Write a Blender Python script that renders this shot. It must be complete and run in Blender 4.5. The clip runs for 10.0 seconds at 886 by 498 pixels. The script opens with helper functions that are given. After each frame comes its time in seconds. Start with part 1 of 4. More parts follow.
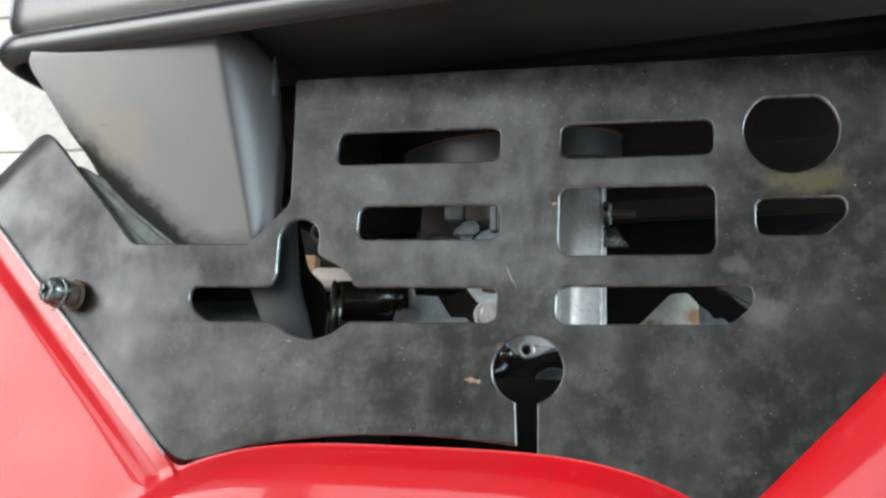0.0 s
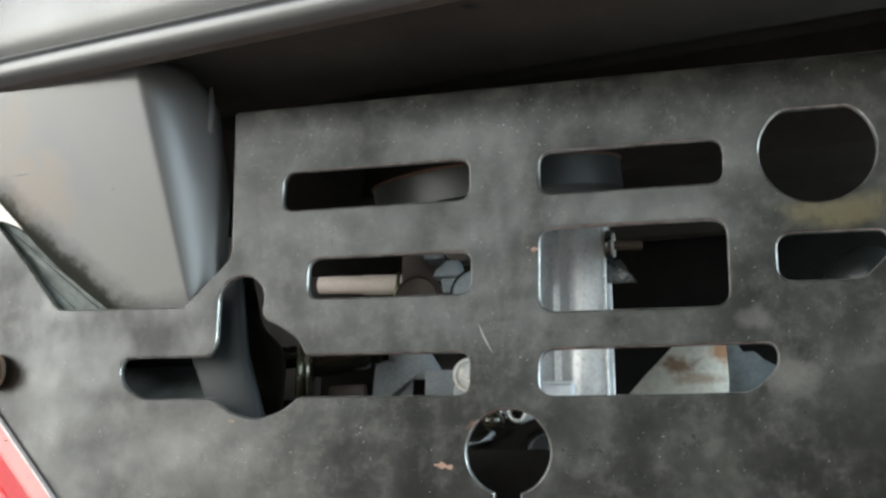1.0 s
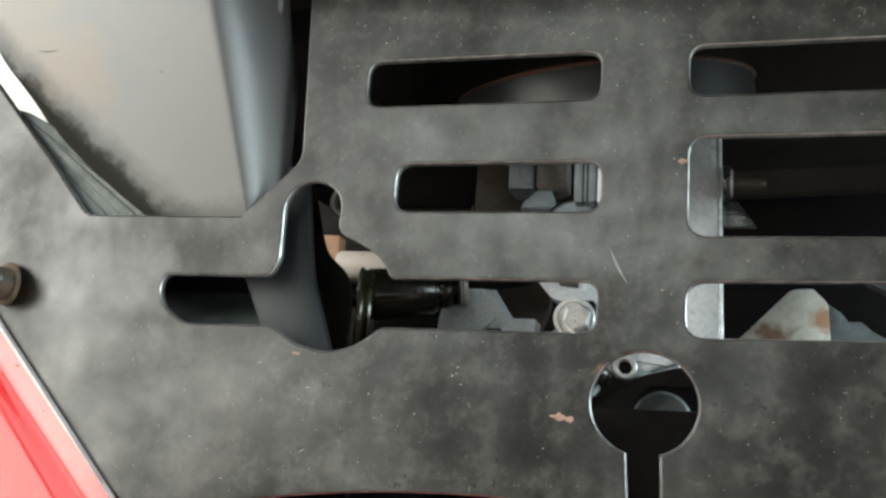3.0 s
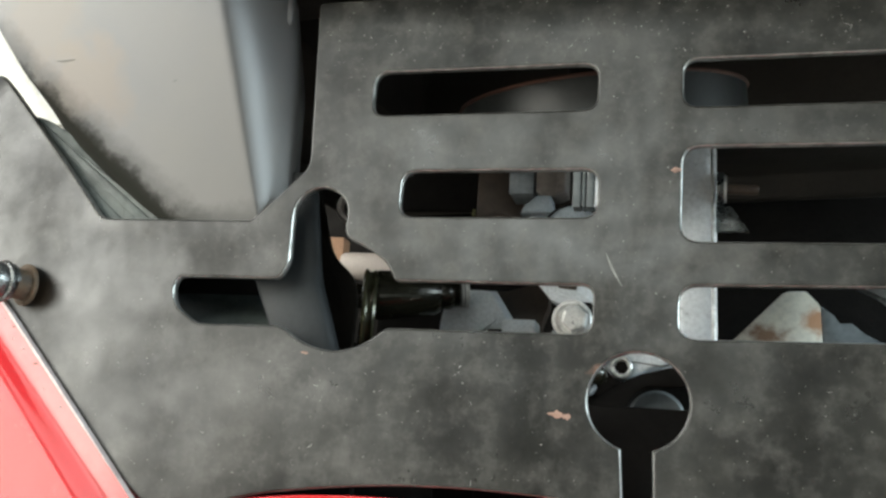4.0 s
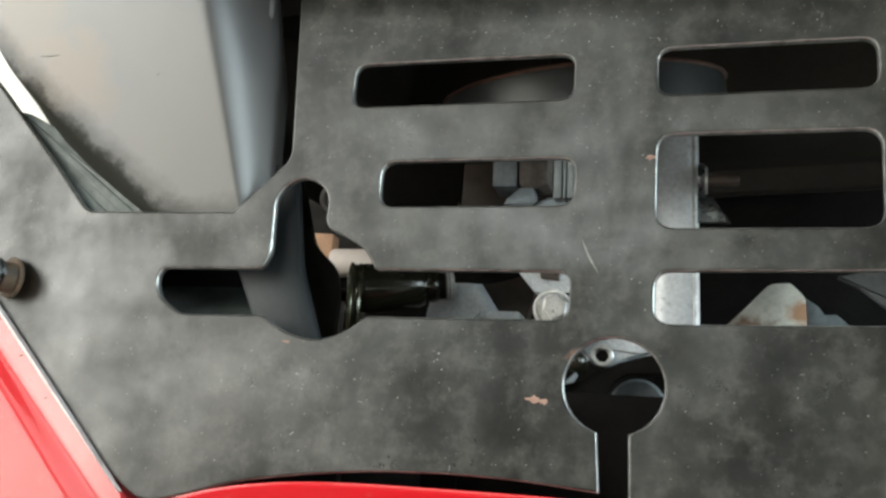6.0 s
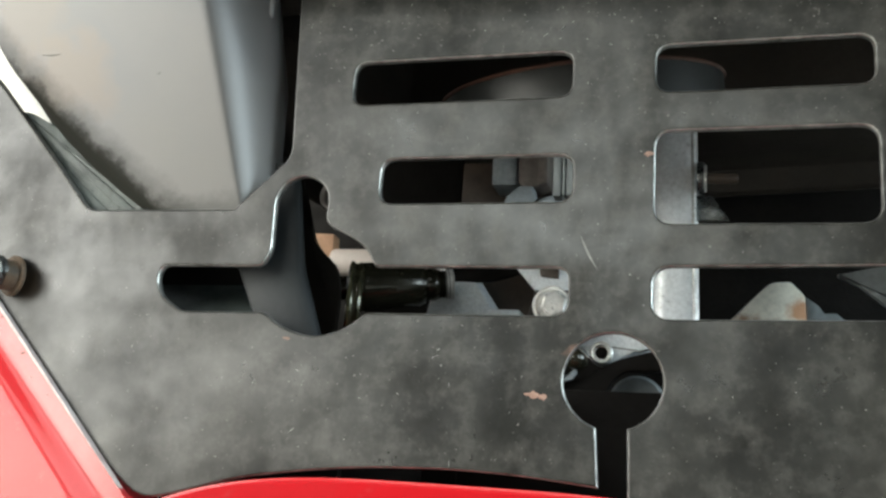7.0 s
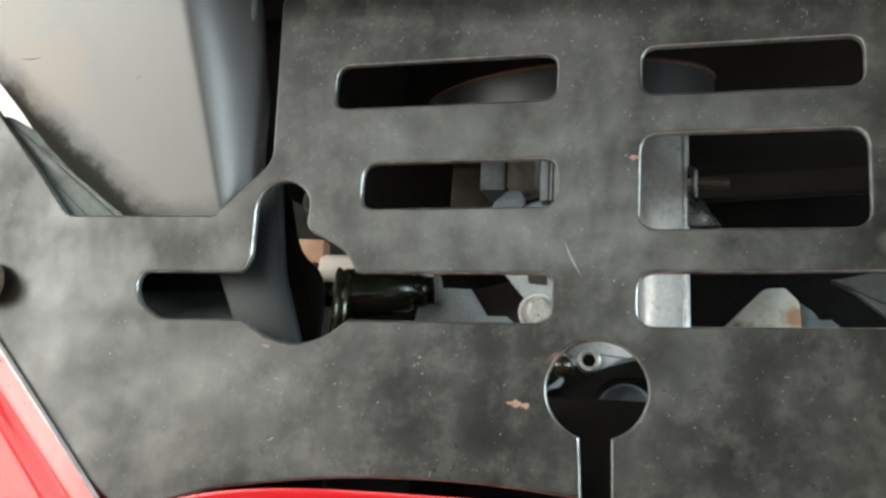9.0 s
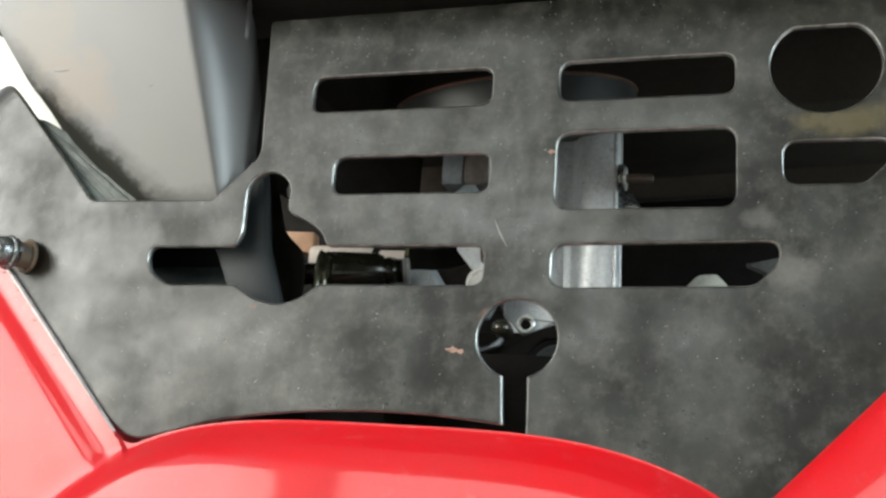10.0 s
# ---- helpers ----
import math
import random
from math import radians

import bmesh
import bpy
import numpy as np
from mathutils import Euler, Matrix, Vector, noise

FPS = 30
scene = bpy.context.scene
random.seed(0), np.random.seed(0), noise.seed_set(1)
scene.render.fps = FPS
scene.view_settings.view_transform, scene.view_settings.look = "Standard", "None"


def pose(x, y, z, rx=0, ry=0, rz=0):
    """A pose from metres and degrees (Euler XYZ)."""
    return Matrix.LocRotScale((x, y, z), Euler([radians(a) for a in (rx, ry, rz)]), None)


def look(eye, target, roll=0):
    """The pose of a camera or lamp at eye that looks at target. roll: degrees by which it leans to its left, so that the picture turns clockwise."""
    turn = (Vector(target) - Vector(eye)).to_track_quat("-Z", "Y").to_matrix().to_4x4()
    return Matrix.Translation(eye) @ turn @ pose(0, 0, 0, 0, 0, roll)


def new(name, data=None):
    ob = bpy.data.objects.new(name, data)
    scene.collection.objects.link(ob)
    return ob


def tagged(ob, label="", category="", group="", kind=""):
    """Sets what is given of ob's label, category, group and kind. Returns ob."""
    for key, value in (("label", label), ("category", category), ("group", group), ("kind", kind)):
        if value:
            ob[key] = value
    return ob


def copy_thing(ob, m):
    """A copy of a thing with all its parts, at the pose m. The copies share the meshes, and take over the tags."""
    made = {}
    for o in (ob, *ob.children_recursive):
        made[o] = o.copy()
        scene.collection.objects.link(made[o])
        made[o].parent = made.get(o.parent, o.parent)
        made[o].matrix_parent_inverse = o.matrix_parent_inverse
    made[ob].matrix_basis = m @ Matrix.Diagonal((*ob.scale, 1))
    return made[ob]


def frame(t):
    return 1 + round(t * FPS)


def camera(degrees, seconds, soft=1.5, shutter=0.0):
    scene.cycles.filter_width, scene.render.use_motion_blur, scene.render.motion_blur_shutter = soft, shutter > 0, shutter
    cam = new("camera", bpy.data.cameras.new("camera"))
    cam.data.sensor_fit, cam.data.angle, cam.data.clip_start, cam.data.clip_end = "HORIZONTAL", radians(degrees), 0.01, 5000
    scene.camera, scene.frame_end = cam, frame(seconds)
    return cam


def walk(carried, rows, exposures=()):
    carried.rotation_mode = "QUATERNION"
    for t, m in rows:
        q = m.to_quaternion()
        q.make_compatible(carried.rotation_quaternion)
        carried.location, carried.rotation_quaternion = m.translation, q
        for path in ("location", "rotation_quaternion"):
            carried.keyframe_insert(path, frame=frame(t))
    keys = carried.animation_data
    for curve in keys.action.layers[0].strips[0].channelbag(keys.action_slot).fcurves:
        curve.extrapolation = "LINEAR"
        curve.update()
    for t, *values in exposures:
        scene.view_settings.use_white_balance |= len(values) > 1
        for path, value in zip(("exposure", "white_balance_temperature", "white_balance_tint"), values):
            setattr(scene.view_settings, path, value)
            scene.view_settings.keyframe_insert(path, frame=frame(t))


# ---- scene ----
# ---------------------------------------------------------------- camera
cam = camera(49.5, 10.0, soft=2.6)
PATH = [
    (0, 0.0503, -0.2901, 0.2347, 104.26, -3.10, 13.47),
    (0.2, 0.0590, -0.2765, 0.2285, 104.62, -3.89, 15.99),
    (0.5, 0.0807, -0.2610, 0.2342, 104.66, -4.08, 18.48),
    (0.7, 0.0867, -0.2522, 0.2489, 104.57, -3.27, 17.34),
    (1, 0.0606, -0.2434, 0.2638, 103.85, -1.25, 16.55),
    (1.2, 0.0449, -0.2299, 0.2676, 103.85, -1.59, 16.61),
    (1.5, 0.0326, -0.2231, 0.2577, 103.64, -2.22, 15.92),
    (1.7, 0.0351, -0.2197, 0.2603, 103.74, -3.18, 16.20),
    (2, 0.0278, -0.2172, 0.2612, 103.62, -3.28, 15.58),
    (2.5, 0.0178, -0.2020, 0.2572, 103.39, -3.84, 15.18),
    (4, 0.0204, -0.2127, 0.2541, 103.24, -4.34, 15.11),
    (4.5, 0.0191, -0.2154, 0.2540, 103.05, -4.11, 15.23),
    (5, 0.0207, -0.2132, 0.2513, 103.19, -4.06, 15.26),
    (5.5, 0.0242, -0.2127, 0.2505, 103.37, -4.00, 15.22),
    (7, 0.0270, -0.2131, 0.2481, 103.79, -3.91, 15.39),
    (7.5, 0.0267, -0.2127, 0.2472, 103.87, -3.85, 15.41),
    (8, 0.0261, -0.2132, 0.2475, 103.98, -3.89, 15.37),
    (8.5, 0.0277, -0.2071, 0.2466, 104.11, -3.98, 15.44),
    (9, 0.0307, -0.2079, 0.2494, 104.13, -3.91, 15.60),
    (9.5, 0.0269, -0.2201, 0.2436, 104.38, -4.19, 15.32),
    (9.8, 0.0392, -0.2304, 0.2363, 104.77, -4.39, 15.82),
    (10, 0.0599, -0.2471, 0.2280, 105.00, -4.34, 16.16),
]
# cooler at first, warmer as the camera settles
TONE = [(0, 1.04, 6150, 10), (0.25, 1.03, 6240, 10), (0.5, 1.08, 6330, 9), (1.0, 1.10, 6350, 9), (1.6, 1.17, 6550, 9), (2.2, 1.19, 6580, 8), (10, 1.2, 6580, 8)]
walk(cam, [(t, pose(*p)) for t, *p in PATH], TONE)

# ---------------------------------------------------------------- light
world = bpy.data.worlds.new("sky")
scene.world = world
world.use_nodes = True
wt = world.node_tree
sky = wt.nodes.new("ShaderNodeTexSky")
sky.sky_type, sky.sun_disc = "NISHITA", False
sky.sun_elevation, sky.sun_rotation = radians(50), radians(-107)
wt.links.new(sky.outputs[0], wt.nodes["Background"].inputs[0])
wt.nodes["Background"].inputs[1].default_value = 0.12


def area(name, m, w, h, watts, colour):
    d = bpy.data.lights.new(name, "AREA")
    d.shape, d.size, d.size_y, d.energy, d.color = "RECTANGLE", w, h, watts, colour
    ob = new(name, d)
    ob.matrix_world = m
    return ob


# sun through the wide doorway on to the floor in front of the engine
sun = new("sun", bpy.data.lights.new("sun", "SUN"))
sun.data.energy, sun.data.angle, sun.data.color = 5.0, radians(0.6), (1.0, 0.96, 0.89)
sun.matrix_world = look((0, 0, 0), (math.cos(radians(50)) * 0.958, math.cos(radians(50)) * 0.287, -math.sin(radians(50))))
# sky light in doorway and east window; south and side lamps are added fill
area("doorway_daylight", look((-1.57, -1.7, 0.72), (0.0, -1.6, 0.62)), 1.86, 1.3, 50, (1.0, 0.98, 0.90))
area("south_fill", look((-0.6, -3.38, 1.35), (-0.3, 0.05, 0.4)), 1.76, 1.06, 20.5, (0.97, 1.0, 0.91))
area("east_window_daylight", look((1.57, -0.3, 0.8), (0.0, -0.3, 0.5)), 1.76, 0.86, 32, (0.78, 0.93, 1.0))
area("side_fill", look((-1.57, 0.5, 1.25), (0.0, 0.75, 0.55)), 0.7, 0.7, 2.2, (1.0, 0.97, 0.88))


# ---------------------------------------------------------------- materials
def mat(name, c1, c2, rough=(0.4, 0.6), metal=0.0, scale=60.0, fine=400.0, bump=0.05, coat=0.0, spec=0.5, specks=None, grain=0.8):
    """Two colours mixed by a coarse and a fine noise, uneven gloss and a fine relief; sizes in 1/m."""
    m = bpy.data.materials.new(name)
    m.use_nodes = True
    nt = m.node_tree
    b = nt.nodes["Principled BSDF"]
    co = nt.nodes.new("ShaderNodeTexCoord")

    def noise_tex(s, detail, rough_=0.6):
        n = nt.nodes.new("ShaderNodeTexNoise")
        n.inputs["Scale"].default_value, n.inputs["Detail"].default_value = s, detail
        n.inputs["Roughness"].default_value = rough_
        nt.links.new(co.outputs["Object"], n.inputs["Vector"])
        return n

    def mix(kind, a, b_, f):
        n = nt.nodes.new("ShaderNodeMix")
        n.data_type, n.blend_type = "RGBA", kind
        for key, v in ((0, f), (6, a), (7, b_)):
            if hasattr(v, "links"):
                nt.links.new(v, n.inputs[key])
            else:
                n.inputs[key].default_value = v if key == 0 else (*v, 1)
        return n.outputs[2]

    def ramp(v, lo, hi, a=0.0, b_=1.0):
        n = nt.nodes.new("ShaderNodeMapRange")
        for i, x in enumerate((lo, hi, a, b_)):
            n.inputs[i + 1].default_value = x
        nt.links.new(v, n.inputs[0])
        return n.outputs[0]

    big, small = noise_tex(scale, 4), noise_tex(fine, 3)
    col = mix("MIX", c1, c2, ramp(big.outputs[0], 0.34, 0.66))
    col = mix("MULTIPLY", col, (0.72, 0.72, 0.72), ramp(small.outputs[0], 0.4, 0.75, 0, grain))
    if specks:
        sp = noise_tex(specks[0], 1, 0.3)
        col = mix("MIX", col, specks[1], ramp(sp.outputs[0], specks[2], specks[2] + 0.03, 0, specks[3]))
    nt.links.new(col, b.inputs["Base Color"])
    nt.links.new(ramp(noise_tex(scale * 1.7, 5).outputs[0], 0.3, 0.7, rough[0], rough[1]), b.inputs["Roughness"])
    b.inputs["Metallic"].default_value = metal
    b.inputs["Specular IOR Level"].default_value = spec
    b.inputs["Coat Weight"].default_value = coat
    b.inputs["Coat Roughness"].default_value = 0.12
    if bump:
        bp = nt.nodes.new("ShaderNodeBump")
        bp.inputs["Strength"].default_value, bp.inputs["Distance"].default_value = bump, 0.001
        nt.links.new(small.outputs[0], bp.inputs["Height"])
        nt.links.new(bp.outputs[0], b.inputs["Normal"])
    return m, nt, col, mix, ramp, noise_tex


def simple(*a, **k):
    return mat(*a, **k)[0]


EDGE = simple("cut_steel_edge", (0.47, 0.47, 0.455), (0.20, 0.20, 0.185), (0.28, 0.42), 0.85, 210, 900, 0.1)
BARE = simple("bare_worn_edge", (0.55, 0.49, 0.47), (0.42, 0.34, 0.32), (0.4, 0.6), 0.1, 150, 900, 0.1)
TANK = simple("black_tank_enamel", (0.014, 0.0143, 0.0147), (0.020, 0.020, 0.020), (0.28, 0.38), 0.0, 25, 700, 0.02, coat=0.3, spec=0.4)
TANK.node_tree.nodes["Principled BSDF"].inputs["Coat Roughness"].default_value = 0.2
# matt black, duller than the shell so that the underside draws dark
UNDER = simple("sooty_black_underside", (0.030, 0.027, 0.024), (0.044, 0.039, 0.034), (0.5, 0.65), 0.0, 30, 500, 0.08, spec=0.25)
RUBBER = simple("dusty_dark_rubber", (0.030, 0.038, 0.035), (0.064, 0.076, 0.070), (0.5, 0.7), 0, 120, 900, 0.3)
# near-black, for castings and for sheets that stand in for shade
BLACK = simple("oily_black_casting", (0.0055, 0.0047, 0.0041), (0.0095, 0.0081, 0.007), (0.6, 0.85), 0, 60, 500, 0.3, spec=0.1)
DRUM = simple("grey_drum_paint", (0.020, 0.0215, 0.0215), (0.028, 0.030, 0.030), (0.36, 0.44), 0.0, 40, 700, 0.03, spec=0.2)
COPPER = simple("rusty_rim", (0.12, 0.058, 0.04), (0.07, 0.035, 0.026), (0.5, 0.7), 0.2, 100, 700, 0.1)
ZINC = simple("galvanised_steel", (0.84, 0.86, 0.88), (0.72, 0.75, 0.77), (0.3, 0.42), 0.35, 160, 700, 0.15, specks=(700, (0.35, 0.35, 0.36), 0.72, 0.4))
CAST = simple("cast_aluminium", (0.88, 0.92, 0.95), (0.78, 0.83, 0.87), (0.42, 0.55), 0.0, 150, 1200, 0.5)
BRIGHT = simple("bright_plated_steel", (0.78, 0.78, 0.76), (0.52, 0.52, 0.50), (0.25, 0.45), 0.45, 200, 900, 0.2)
ALLOY = simple("dull_grey_alloy", (0.27, 0.305, 0.33), (0.20, 0.228, 0.25), (0.42, 0.55), 0.15, 150, 1200, 0.4)
DARKMET = simple("dark_phosphated_steel", (0.11, 0.116, 0.114), (0.17, 0.176, 0.173), (0.2, 0.34), 0.85, 200, 900, 0.15)
OILY = simple("oily_black_steel", (0.020, 0.019, 0.012), (0.035, 0.032, 0.02), (0.12, 0.3), 0.3, 150, 700, 0.1, coat=0.4)
FLANGE = simple("olive_oily_steel", (0.10, 0.095, 0.055), (0.05, 0.047, 0.028), (0.18, 0.3), 0.5, 150, 700, 0.1, coat=0.4)
OLIVE = simple("olive_plated_steel", (0.34, 0.33, 0.17), (0.18, 0.17, 0.09), (0.18, 0.3), 0.7, 150, 700, 0.1)
RUST = simple("rusty_washer", (0.11, 0.07, 0.04), (0.05, 0.04, 0.03), (0.5, 0.8), 0.2, 300, 1200, 0.4)
MATTBLACK = simple("wet_black_oil", (0.005, 0.004, 0.003), (0.007, 0.006, 0.0045), (0.7, 0.85), 0, 60, 500, 0.2, spec=0.06)
MOULD = simple("black_moulded_plastic", (0.016, 0.018, 0.018), (0.024, 0.026, 0.026), (0.25, 0.4), 0, 60, 700, 0.1)
DULL = simple("dull_brown_grey", (0.20, 0.175, 0.155), (0.12, 0.10, 0.09), (0.4, 0.6), 0.2, 120, 700, 0.2)
RUSTY = simple("oily_brown_steel", (0.075, 0.050, 0.034), (0.036, 0.024, 0.017), (0.4, 0.6), 0.1, 80, 900, 0.2)
LEAF = simple("dark_grey_lever", (0.0125, 0.015, 0.0165), (0.009, 0.0108, 0.012), (0.5, 0.65), 0.0, 50, 900, 0.06, spec=0.22)
BEIGE = simple("beige_plastic", (0.70, 0.62, 0.56), (0.62, 0.545, 0.49), (0.5, 0.6), 0, 40, 700, 0.05, grain=0.3)
ORANGE = simple("tan_fibre", (0.55, 0.33, 0.20), (0.45, 0.26, 0.16), (0.6, 0.8), 0, 60, 700, 0.1)
SLATE = simple("bare_grey_sheet", (0.20, 0.22, 0.225), (0.14, 0.155, 0.16), (0.4, 0.55), 0.2, 60, 500, 0.1)
FLECK = simple("dried_clay", (0.24, 0.145, 0.11), (0.15, 0.095, 0.075), (0.8, 0.9), 0, 300, 900, 0.3)
PALE = simple("pale_grit", (0.26, 0.255, 0.24), (0.12, 0.118, 0.11), (0.6, 0.8), 0, 300, 900, 0.1)
SCUFF = simple("scratched_steel", (0.13, 0.13, 0.12), (0.07, 0.07, 0.065), (0.4, 0.6), 0, 300, 900, 0.1)
# pale colour for the painted glints and some dust spots
GLINT = simple("wet_oil_glint", (0.42, 0.425, 0.41), (0.26, 0.265, 0.255), (0.08, 0.2), 0.4, 300, 900, 0.0)
WALLM = simple("cream_wall_tile", (0.58, 0.56, 0.50), (0.55, 0.53, 0.475), (0.25, 0.4), 0, 3, 60, 0.02)
GROUT = simple("grout", (0.50, 0.47, 0.42), (0.44, 0.41, 0.36), (0.7, 0.9), 0, 20, 300, 0.1)
FLOORM = simple("pale_floor_tile", (0.40, 0.385, 0.35), (0.35, 0.335, 0.31), (0.25, 0.45), 0, 4, 90, 0.03)
PLASTER = simple("grey_cement_render", (0.075, 0.077, 0.068), (0.06, 0.061, 0.054), (0.7, 0.9), 0, 4, 120, 0.1)
CEMENT = simple("cement_ceiling", (0.42, 0.415, 0.40), (0.38, 0.375, 0.36), (0.8, 0.9), 0, 3, 90, 0.05)
EARTH = simple("pale_concrete_yard", (0.45, 0.43, 0.40), (0.38, 0.36, 0.33), (0.8, 0.95), 0, 2, 40, 0.2)


def stains_and_light(nt, mix, ramp, noise_tex, col, spots, wob_scale=140):
    """Stains, and light or shade painted as patches: place, size (mm, in the plane of the plate), colour and strength
    of each.
    """
    co = next(n for n in nt.nodes if n.type == "TEX_COORD")
    for x, z, w, h, c, k in spots:
        mp = nt.nodes.new("ShaderNodeVectorMath")
        mp.operation = "SUBTRACT"
        wob = noise_tex(wob_scale, 4)
        nt.links.new(co.outputs["Object"], mp.inputs[0])
        mp.inputs[1].default_value = (x * 0.001, 0, z * 0.001)
        sc = nt.nodes.new("ShaderNodeVectorMath")
        sc.operation = "MULTIPLY"
        nt.links.new(mp.outputs[0], sc.inputs[0])
        sc.inputs[1].default_value = (1000 / w, 0, 1000 / h)
        ln = nt.nodes.new("ShaderNodeVectorMath")
        ln.operation = "LENGTH"
        nt.links.new(sc.outputs[0], ln.inputs[0])
        ad = nt.nodes.new("ShaderNodeMath")
        ad.operation = "ADD"
        nt.links.new(ln.outputs["Value"], ad.inputs[0])
        nt.links.new(ramp(wob.outputs[0], 0.25, 0.75, -0.6, 0.6), ad.inputs[1])
        col = mix("MIX", col, c, ramp(ad.outputs[0], 1.15, 0.45, 0, k))
    return col


def cream_material():
    m, nt, col, mix, ramp, noise_tex = mat("cream_rusted_paint", (0.80, 0.76, 0.66), (0.70, 0.66, 0.55), (0.5, 0.7), 0, 60, 400, 0.2)
    col = stains_and_light(nt, mix, ramp, noise_tex, col, ((7, 12, 5, 6, (0.42, 0.19, 0.08), 0.9), (-11, 6, 9, 4, (0.24, 0.12, 0.06), 0.9), (-2, 0, 12, 2.5, (0.36, 0.2, 0.1), 0.6), (0, -16, 14, 4, (0.2, 0.12, 0.07), 0.7)), 160)
    nt.links.new(col, nt.nodes["Principled BSDF"].inputs["Base Color"])
    return m


def plate_material():
    m, nt, col, mix, ramp, noise_tex = mat("oiled_sheet_steel", (0.0061, 0.0060, 0.0049), (0.0215, 0.0208, 0.0178), (0.32, 0.52), 0.0, 60, 330, 0.03,
                                           specks=(1500, (0.26, 0.255, 0.23), 0.74, 0.4), spec=0.5)
    b = nt.nodes["Principled BSDF"]
    # dark oily blotches, a dusty film and uneven gloss
    col = mix("MULTIPLY", col, (0.5, 0.5, 0.49), ramp(noise_tex(26, 5, 0.65).outputs[0], 0.48, 0.68))
    dust = noise_tex(120, 9, 0.78)
    col = mix("MIX", col, (0.080, 0.077, 0.071), ramp(dust.outputs[0], 0.48, 0.76, 0, 0.46))
    col = mix("MULTIPLY", col, (0.45, 0.45, 0.42), ramp(noise_tex(210, 7, 0.7).outputs[0], 0.52, 0.70, 0, 0.7))
    ro = nt.nodes.new("ShaderNodeMath")
    ro.operation = "ADD"
    nt.links.new(ramp(noise_tex(48, 6, 0.7).outputs[0], 0.36, 0.66, 0.27, 0.36), ro.inputs[0])
    nt.links.new(ramp(dust.outputs[0], 0.50, 0.70, 0, 0.12), ro.inputs[1])
    nt.links.new(ro.outputs[0], b.inputs["Roughness"])
    # the oil film is patchy: gloss comes and goes
    film = nt.nodes.new("ShaderNodeMath")
    film.operation = "MULTIPLY"
    nt.links.new(ramp(noise_tex(24, 7, 0.62).outputs[0], 0.38, 0.62, 0.44, 0.165), film.inputs[0])
    nt.links.new(ramp(noise_tex(90, 4, 0.6).outputs[0], 0.34, 0.66, 1.12, 0.86), film.inputs[1])
    nt.links.new(film.outputs[0], b.inputs["Specular IOR Level"])
    # real stains, with painted glare at left and painted shade at lower right
    col = stains_and_light(nt, mix, ramp, noise_tex, col, (
        # the dark patch beside the left screw stands in for its shadow
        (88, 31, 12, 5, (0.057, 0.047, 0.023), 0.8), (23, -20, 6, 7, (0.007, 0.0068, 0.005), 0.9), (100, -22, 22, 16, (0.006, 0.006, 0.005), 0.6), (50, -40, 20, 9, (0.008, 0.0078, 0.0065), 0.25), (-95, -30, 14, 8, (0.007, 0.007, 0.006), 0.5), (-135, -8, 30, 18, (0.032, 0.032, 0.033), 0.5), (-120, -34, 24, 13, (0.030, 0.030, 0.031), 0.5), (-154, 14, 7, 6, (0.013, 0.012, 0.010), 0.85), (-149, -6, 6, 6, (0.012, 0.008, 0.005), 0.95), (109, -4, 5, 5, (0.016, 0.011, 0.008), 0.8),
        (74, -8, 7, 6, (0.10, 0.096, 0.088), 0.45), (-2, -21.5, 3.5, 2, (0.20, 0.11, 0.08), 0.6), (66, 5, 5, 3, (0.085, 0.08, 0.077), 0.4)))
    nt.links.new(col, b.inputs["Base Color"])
    return m


def red_material():
    m, nt, col, mix, ramp, noise_tex = mat("red_enamel", (0.40, 0.0046, 0.0085), (0.36, 0.010, 0.014), (0.28, 0.40), 0, 18, 900, 0.02, coat=0.3, spec=0.12, grain=0.25)
    b = nt.nodes["Principled BSDF"]
    b.inputs["Coat Roughness"].default_value = 0.06
    # pale dust dried on the rim of the left flank, with reflected sheen painted in; thinner beyond its groove
    co = next(n for n in nt.nodes if n.type == "TEX_COORD")
    dt = nt.nodes.new("ShaderNodeVectorMath")
    dt.operation = "DOT_PRODUCT"
    nt.links.new(co.outputs["Object"], dt.inputs[0])
    dt.inputs[1].default_value = (0.7071, 0, 0.7071)
    dust = noise_tex(160, 7, 0.7)
    wipe = noise_tex(40, 5, 0.65)
    side = nt.nodes.new("ShaderNodeVectorMath")
    side.operation = "DOT_PRODUCT"
    nt.links.new(co.outputs["Object"], side.inputs[0])
    side.inputs[1].default_value = (1, 0, 0)
    band = nt.nodes.new("ShaderNodeMath")
    band.operation = "MULTIPLY"
    nt.links.new(ramp(dt.outputs["Value"], 0.0990, 0.1014), band.inputs[0])
    nt.links.new(ramp(side.outputs["Value"], -0.088, -0.104), band.inputs[1])
    rimmed = nt.nodes.new("ShaderNodeMath")
    rimmed.operation = "MULTIPLY"
    nt.links.new(band.outputs[0], rimmed.inputs[0])
    nt.links.new(ramp(wipe.outputs[0], 0.3, 0.65, 0.28, 0.52), rimmed.inputs[1])
    col = mix("MIX", col, (0.42, 0.25, 0.24), rimmed.outputs[0])
    col = mix("MIX", col, (0.40, 0.20, 0.19), ramp(dust.outputs[0], 0.60, 0.75, 0.0, 0.12))
    nt.links.new(col, b.inputs["Base Color"])
    nt.links.new(ramp(wipe.outputs[0], 0.3, 0.7, 0.40, 0.28), b.inputs["Coat Weight"])
    return m


RED = red_material()
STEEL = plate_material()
CREAM = cream_material()


# ---------------------------------------------------------------- tools (millimetres, z counted from the plate's middle, 0.3 m up)
def V(x, y, z):
    return Vector((x, y, z + 300)) * 0.001


